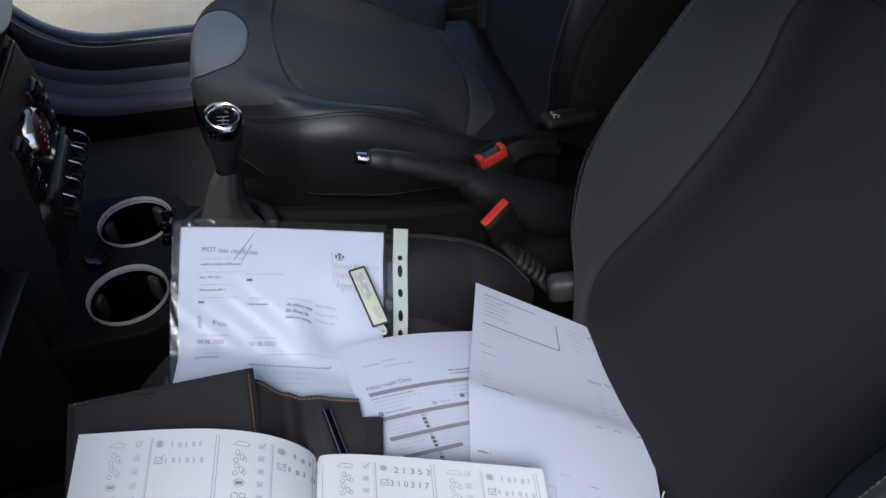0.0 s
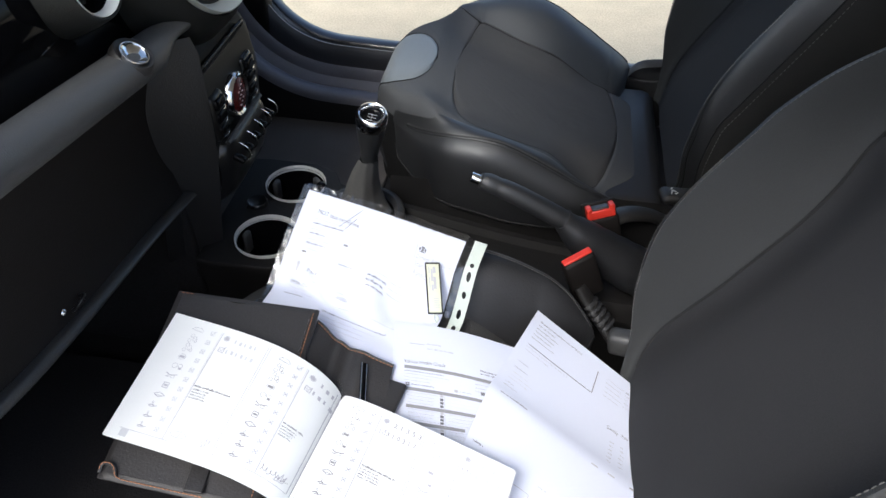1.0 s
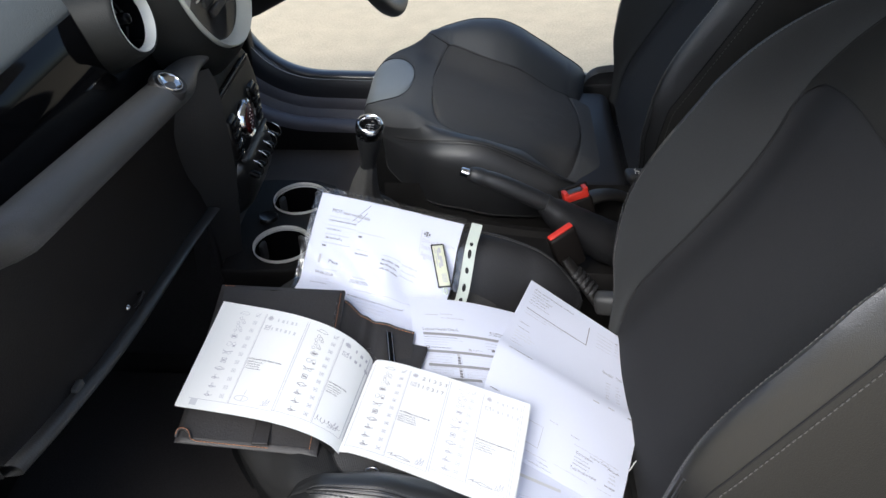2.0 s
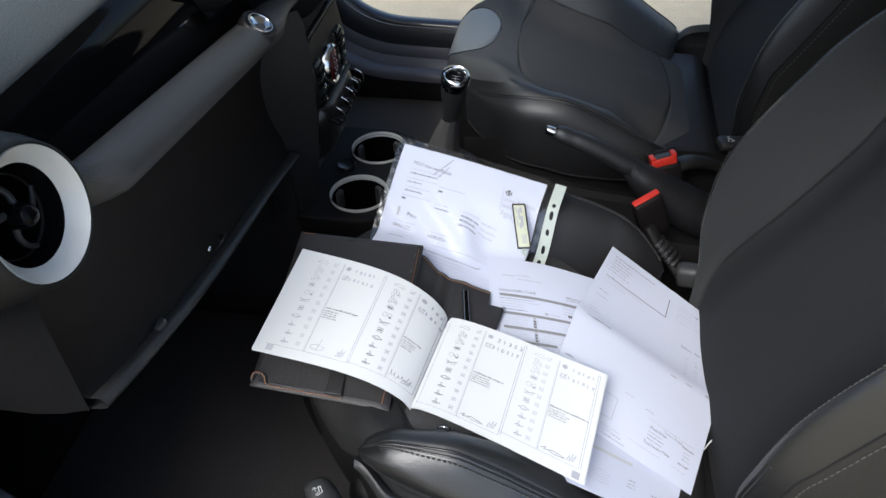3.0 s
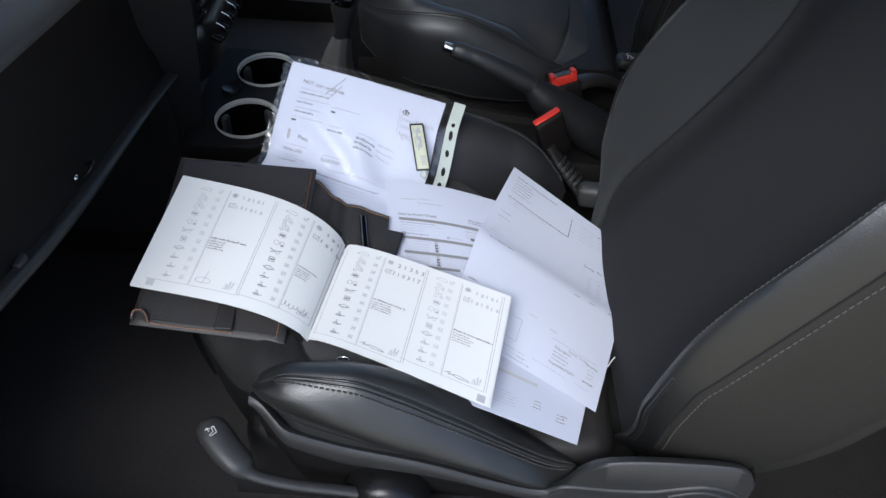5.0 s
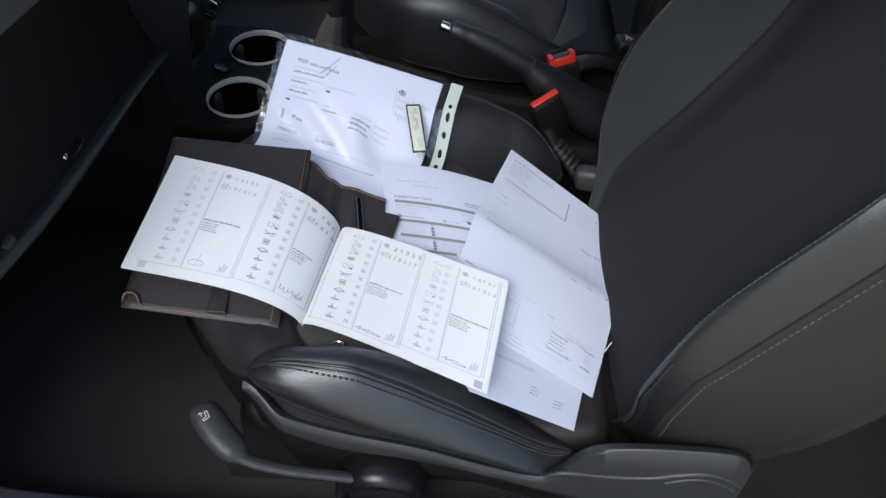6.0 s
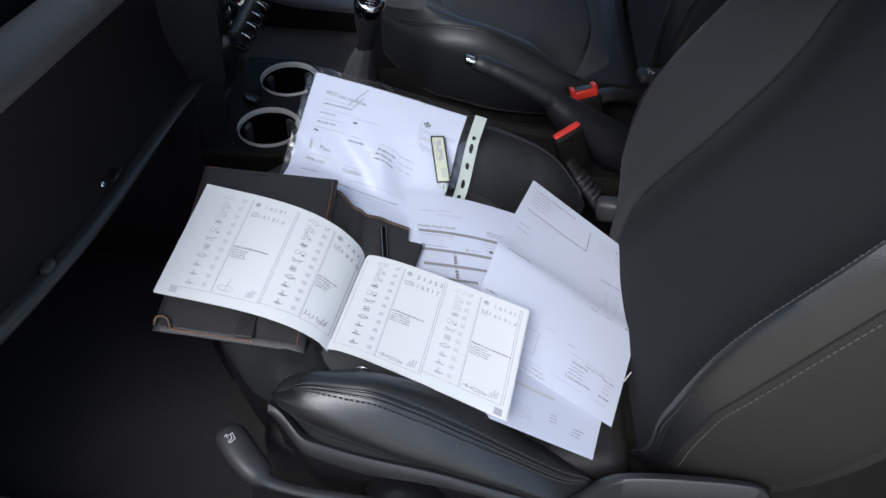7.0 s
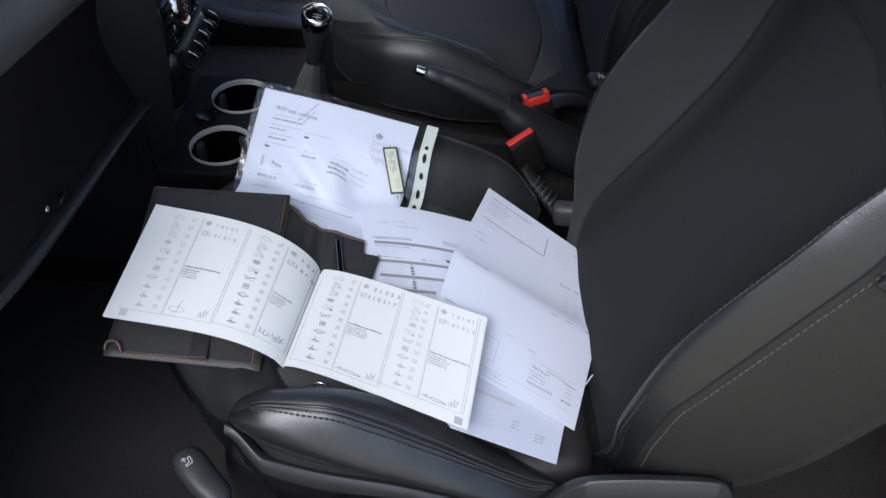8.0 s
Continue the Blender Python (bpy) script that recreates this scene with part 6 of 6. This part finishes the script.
def icon(pr, k, u, v, ink):
    """Small line drawings: car, bottles, tool, camera, lamps, spanner, box, leaf and brushes."""
    z = 1.15

    def ring(cx, cy, rx, ry, n=9):
        pr.scrawl([(u + z * (cx + rx * math.cos(2 * math.pi * i / n)), v + z * (cy + ry * math.sin(2 * math.pi * i / n))) for i in range(n + 1)], 0.00045, ink)

    def line(pts, t=0.00045):
        pr.scrawl([(u + z * a, v + z * b) for a, b in pts], t, ink)
    if k == 0:
        line([(-0.006, 0.001), (-0.003, -0.002), (0.003, -0.002), (0.006, 0), (0.005, 0.002), (-0.006, 0.001)])
    elif k in (1, 2):
        ring(-0.002, -0.003, 0.0016, 0.0022), ring(0.0015, 0.0, 0.0016, 0.0026), ring(-0.003, 0.003, 0.0018, 0.0018), ring(0.0035, 0.002, 0.0012, 0.0020)
    elif k == 3:
        ring(0, 0, 0.004, 0.003), pr.bar(u - 0.003, v - 0.0014, 0.006, 0.0030, ink)
    elif k == 4:
        ring(-0.0028, 0, 0.0026, 0.0028), ring(0.0028, -0.0005, 0.0022, 0.0022), pr.bar(u + 0.0022, v + 0.001, 0.0034, 0.0026, ink)
    elif k == 5:
        line([(-0.006, -0.002), (-0.002, 0), (0.001, -0.0005), (0.006, -0.002)], 0.0010), ring(0.002, 0.001, 0.002, 0.0016), line([(-0.005, 0.002), (-0.001, 0.0012)], 0.001)
    elif k == 6:
        pr.outline(u - 0.0034, v - 0.0034, 0.0068, 0.0068, 0.0008, ink), pr.bar(u - 0.002, v - 0.0012, 0.004, 0.0024, ink)
    elif k == 7:
        line([(-0.006, 0), (-0.001, -0.0025), (0.005, 0), (-0.001, 0.0025), (-0.006, 0)], 0.0008), line([(-0.005, 0.0008), (0.003, 0.0006)], 0.0006)
    else:
        ring(-0.0015, -0.0024, 0.0009, 0.0011, 6), line([(-0.0045, 0.0016), (-0.002, 0.0002), (0.0012, 0.0008)], 0.0014), line([(-0.003, 0.0024), (0.001, 0.0018), (0.0042, 0.0004)], 0.0009), line([(-0.0012, -0.001), (-0.001, 0.0006)], 0.0008)


def record(pr, ui, ut, ul, ur, foot, seed, digits, faint):
    """One service record: symbol rows, tick boxes, a ruled panel with numbers, a stamp and signatures."""
    rnd = random.Random(seed)
    ink, soft = (INK_SOFT, INK_FAINT) if faint else (INK_MID, INK_SOFT)
    pr.bar(ul, 0.008, 0.0007, foot - 0.008, INK_SOFT), pr.bar(ul - 0.0014, 0.008, 0.0004, foot - 0.008, INK_FAINT)
    pr.bar(ur, 0.006, 0.0006, foot - 0.006, INK_SOFT), pr.bar(ur + 0.0026, 0.006, 0.0006, foot - 0.006, INK_SOFT)
    for k in range(11):
        v = 0.0130 + (foot - 0.021) * k / 10
        icon(pr, k, ui + rnd.uniform(-0.0008, 0.0008), v, ink)
        pr.outline(ut - 0.0026, v - 0.0026, 0.0052, 0.0052, 0.0005, INK_FAINT)
        if k:
            j = rnd.uniform(-0.0006, 0.0006)
            pr.scrawl([(ut - 0.0022 + j, v - 0.0018), (ut + 0.0022, v + 0.0022 + j)], 0.0008, soft), pr.scrawl([(ut - 0.0022, v + 0.0024), (ut + 0.0024 + j, v - 0.0020)], 0.0008, soft)
        else:
            pr.scrawl([(ut - 0.002, v), (ut - 0.0005, v + 0.002), (ut + 0.0034, v - 0.0038)], 0.0009, soft)
    pr.scrawl([(ul + 0.0075 + 0.0019 * math.cos(t), 0.0138 + 0.0019 * math.sin(t)) for t in [2 * math.pi * i / 12 for i in range(13)]], 0.0036, INK_SOFT)
    pr.outline(ul + 0.0045, 0.0255, 0.0070, 0.0065, 0.0008, INK_SOFT), pr.scrawl([(ul + 0.006, 0.028), (ul + 0.0078, 0.0305), (ul + 0.0120, 0.0240)], 0.0007, INK_SOFT)
    if digits:
        pr.text(digits[0], ul + 0.0165, 0.0180, 0.0088, INK_MID, 0.0325), pr.text(digits[1], ul + 0.0125, 0.0320, 0.0088, INK_MID, 0.0345)
    else:
        for r, n in ((0, 5), (1, 6)):
            for k in range(n):
                x, y = ul + 0.0175 - 0.004 * r + 0.0060 * k, 0.0150 + 0.0140 * r + rnd.uniform(-0.0006, 0.0006)
                pr.bar(x, y - 0.0024, 0.0018 + 0.0012 * (k % 2), 0.0048, soft)
    stamp = 0.0775 + rnd.uniform(-0.0015, 0.0015)
    wide = min(0.040, ur - ul - 0.008)
    pr.lines(ul + 0.002, stamp - 0.0013, wide * 1.15, 1, 0.01, 0.0027, INK, rnd)
    for k in range(4):
        pr.lines(ul + 0.002, stamp + 0.0034 + 0.0033 * k, wide * rnd.uniform(0.5, 0.8), 1, 0.01, 0.0020, INK_MID, rnd)
    y, n = foot - 0.009, 44
    style = seed % 3
    if style == 0:
        pr.scrawl([(ul + 0.014 + 0.009 * math.cos(t), y + 0.0035 * math.sin(t)) for t in [2 * math.pi * i / 20 for i in range(21)]], 0.0006, INK_SOFT), pr.scrawl([(ul + 0.0165, y - 0.0125), (ul + 0.0145, y + 0.003)], 0.0006, INK_SOFT)
    elif style == 1:
        pr.scrawl([(ul + 0.002 + 0.028 * i / n + 0.0012 * math.sin(i * 0.9), y + 0.0034 * math.cos(i * 0.9) * (1 - 0.6 * i / n) - 0.0012 * math.sin(i * 0.33)) for i in range(n)], 0.00045, INK_MID)
    else:
        pr.scrawl([(ul + 0.003, y + 0.004), (ul + 0.009, y + 0.001), (ul + 0.007, y + 0.005), (ul + 0.016, y + 0.002), (ul + 0.028, y + 0.0035), (ul + 0.031, y + 0.005), (ul + 0.018, y + 0.0055), (ul + 0.012, y + 0.004)], 0.0007, INK_MID)
    w = min(ur - 0.014, ul + 0.040)
    pr.scrawl([(w, y + 0.004), (w + 0.002, y - 0.002), (w + 0.003, y + 0.004), (w + 0.006, y - 0.006), (w + 0.0055, y + 0.003), (w + 0.0095, y - 0.005), (w + 0.008, y + 0.0035), (w - 0.001, y + 0.005)], 0.0006, INK_SOFT)
    pr.bar(ui - 0.022, foot, ur - ui + 0.022, 0.0005, INK_SOFT)


bl = sheet("booklet_page", p_left, PW, PH, BOOK_PAPER, "open service booklet page with ticks, stamps and signatures", "booklet", 40, 20, 0.0006)
book = thing("service_booklet", (-0.08, -0.42, 0.535), "open white service booklet with stamped record pages", "booklet")
bl.parent = book
bl.location = bl.location - book.location
del bl["category"]
bl.name = "page"
br = sheet("page", p_right, PW, PH, BOOK_PAPER, "page", "booklet", 40, 20, 0.0006)
br.parent = book
br.location = br.location - book.location
del br["category"]
bl["label"] = "lifted curling page"
br["label"] = "flat stamped page"


class PagePrint(Print):
    def at(self, u, v):
        return super().at(u, v) - book.location


for ob, fn, recs, square in (
        (bl, p_left, ((0.036, 0.054, 0.065, 0.1205, 0.143, 3, None, True), (0.143, 0.160, 0.169, 0.2015, 0.141, 7, None, False)), (0.017, 0.143, INK_FAINT)),
        (br, p_right, ((0.027, 0.045, 0.0535, 0.1035, 0.147, 8, ("2 1 3 5 3", "3 1 0 3 1 7"), False), (0.1238, 0.136, 0.1485, 0.1960, 0.141, 5, None, True)), (0.1905, 0.1455, INK_SOFT))):
    pr = PagePrint(fn, ob)
    for rec in recs:
        record(pr, *rec)
    if ob == br:
        pr.bar(0.006, 0.010, 0.0005, 0.139, INK_SOFT)
    pr.bar(square[0], square[1], 0.009, 0.009, square[2])
    pr.done()
for k in range(5):
    d = -0.0006 * (k + 1)
    rows = [[p_right(PW * i / 20 + 0.0004 * k, PH * j / 6) + Vector((0, 0, d)) - book.location for j in range(7)] for i in range(21)]
    part("leaf", grid(rows), BOOK_PAPER, book)
for k in range(4):
    rows = [[p_left(PW * i / 24, PH * j / 6) + Vector((0, 0, -0.0007 * (k + 1))) - book.location for j in range(7)] for i in range(25)]
    part("leaf", grid(rows), BOOK_PAPER, book)
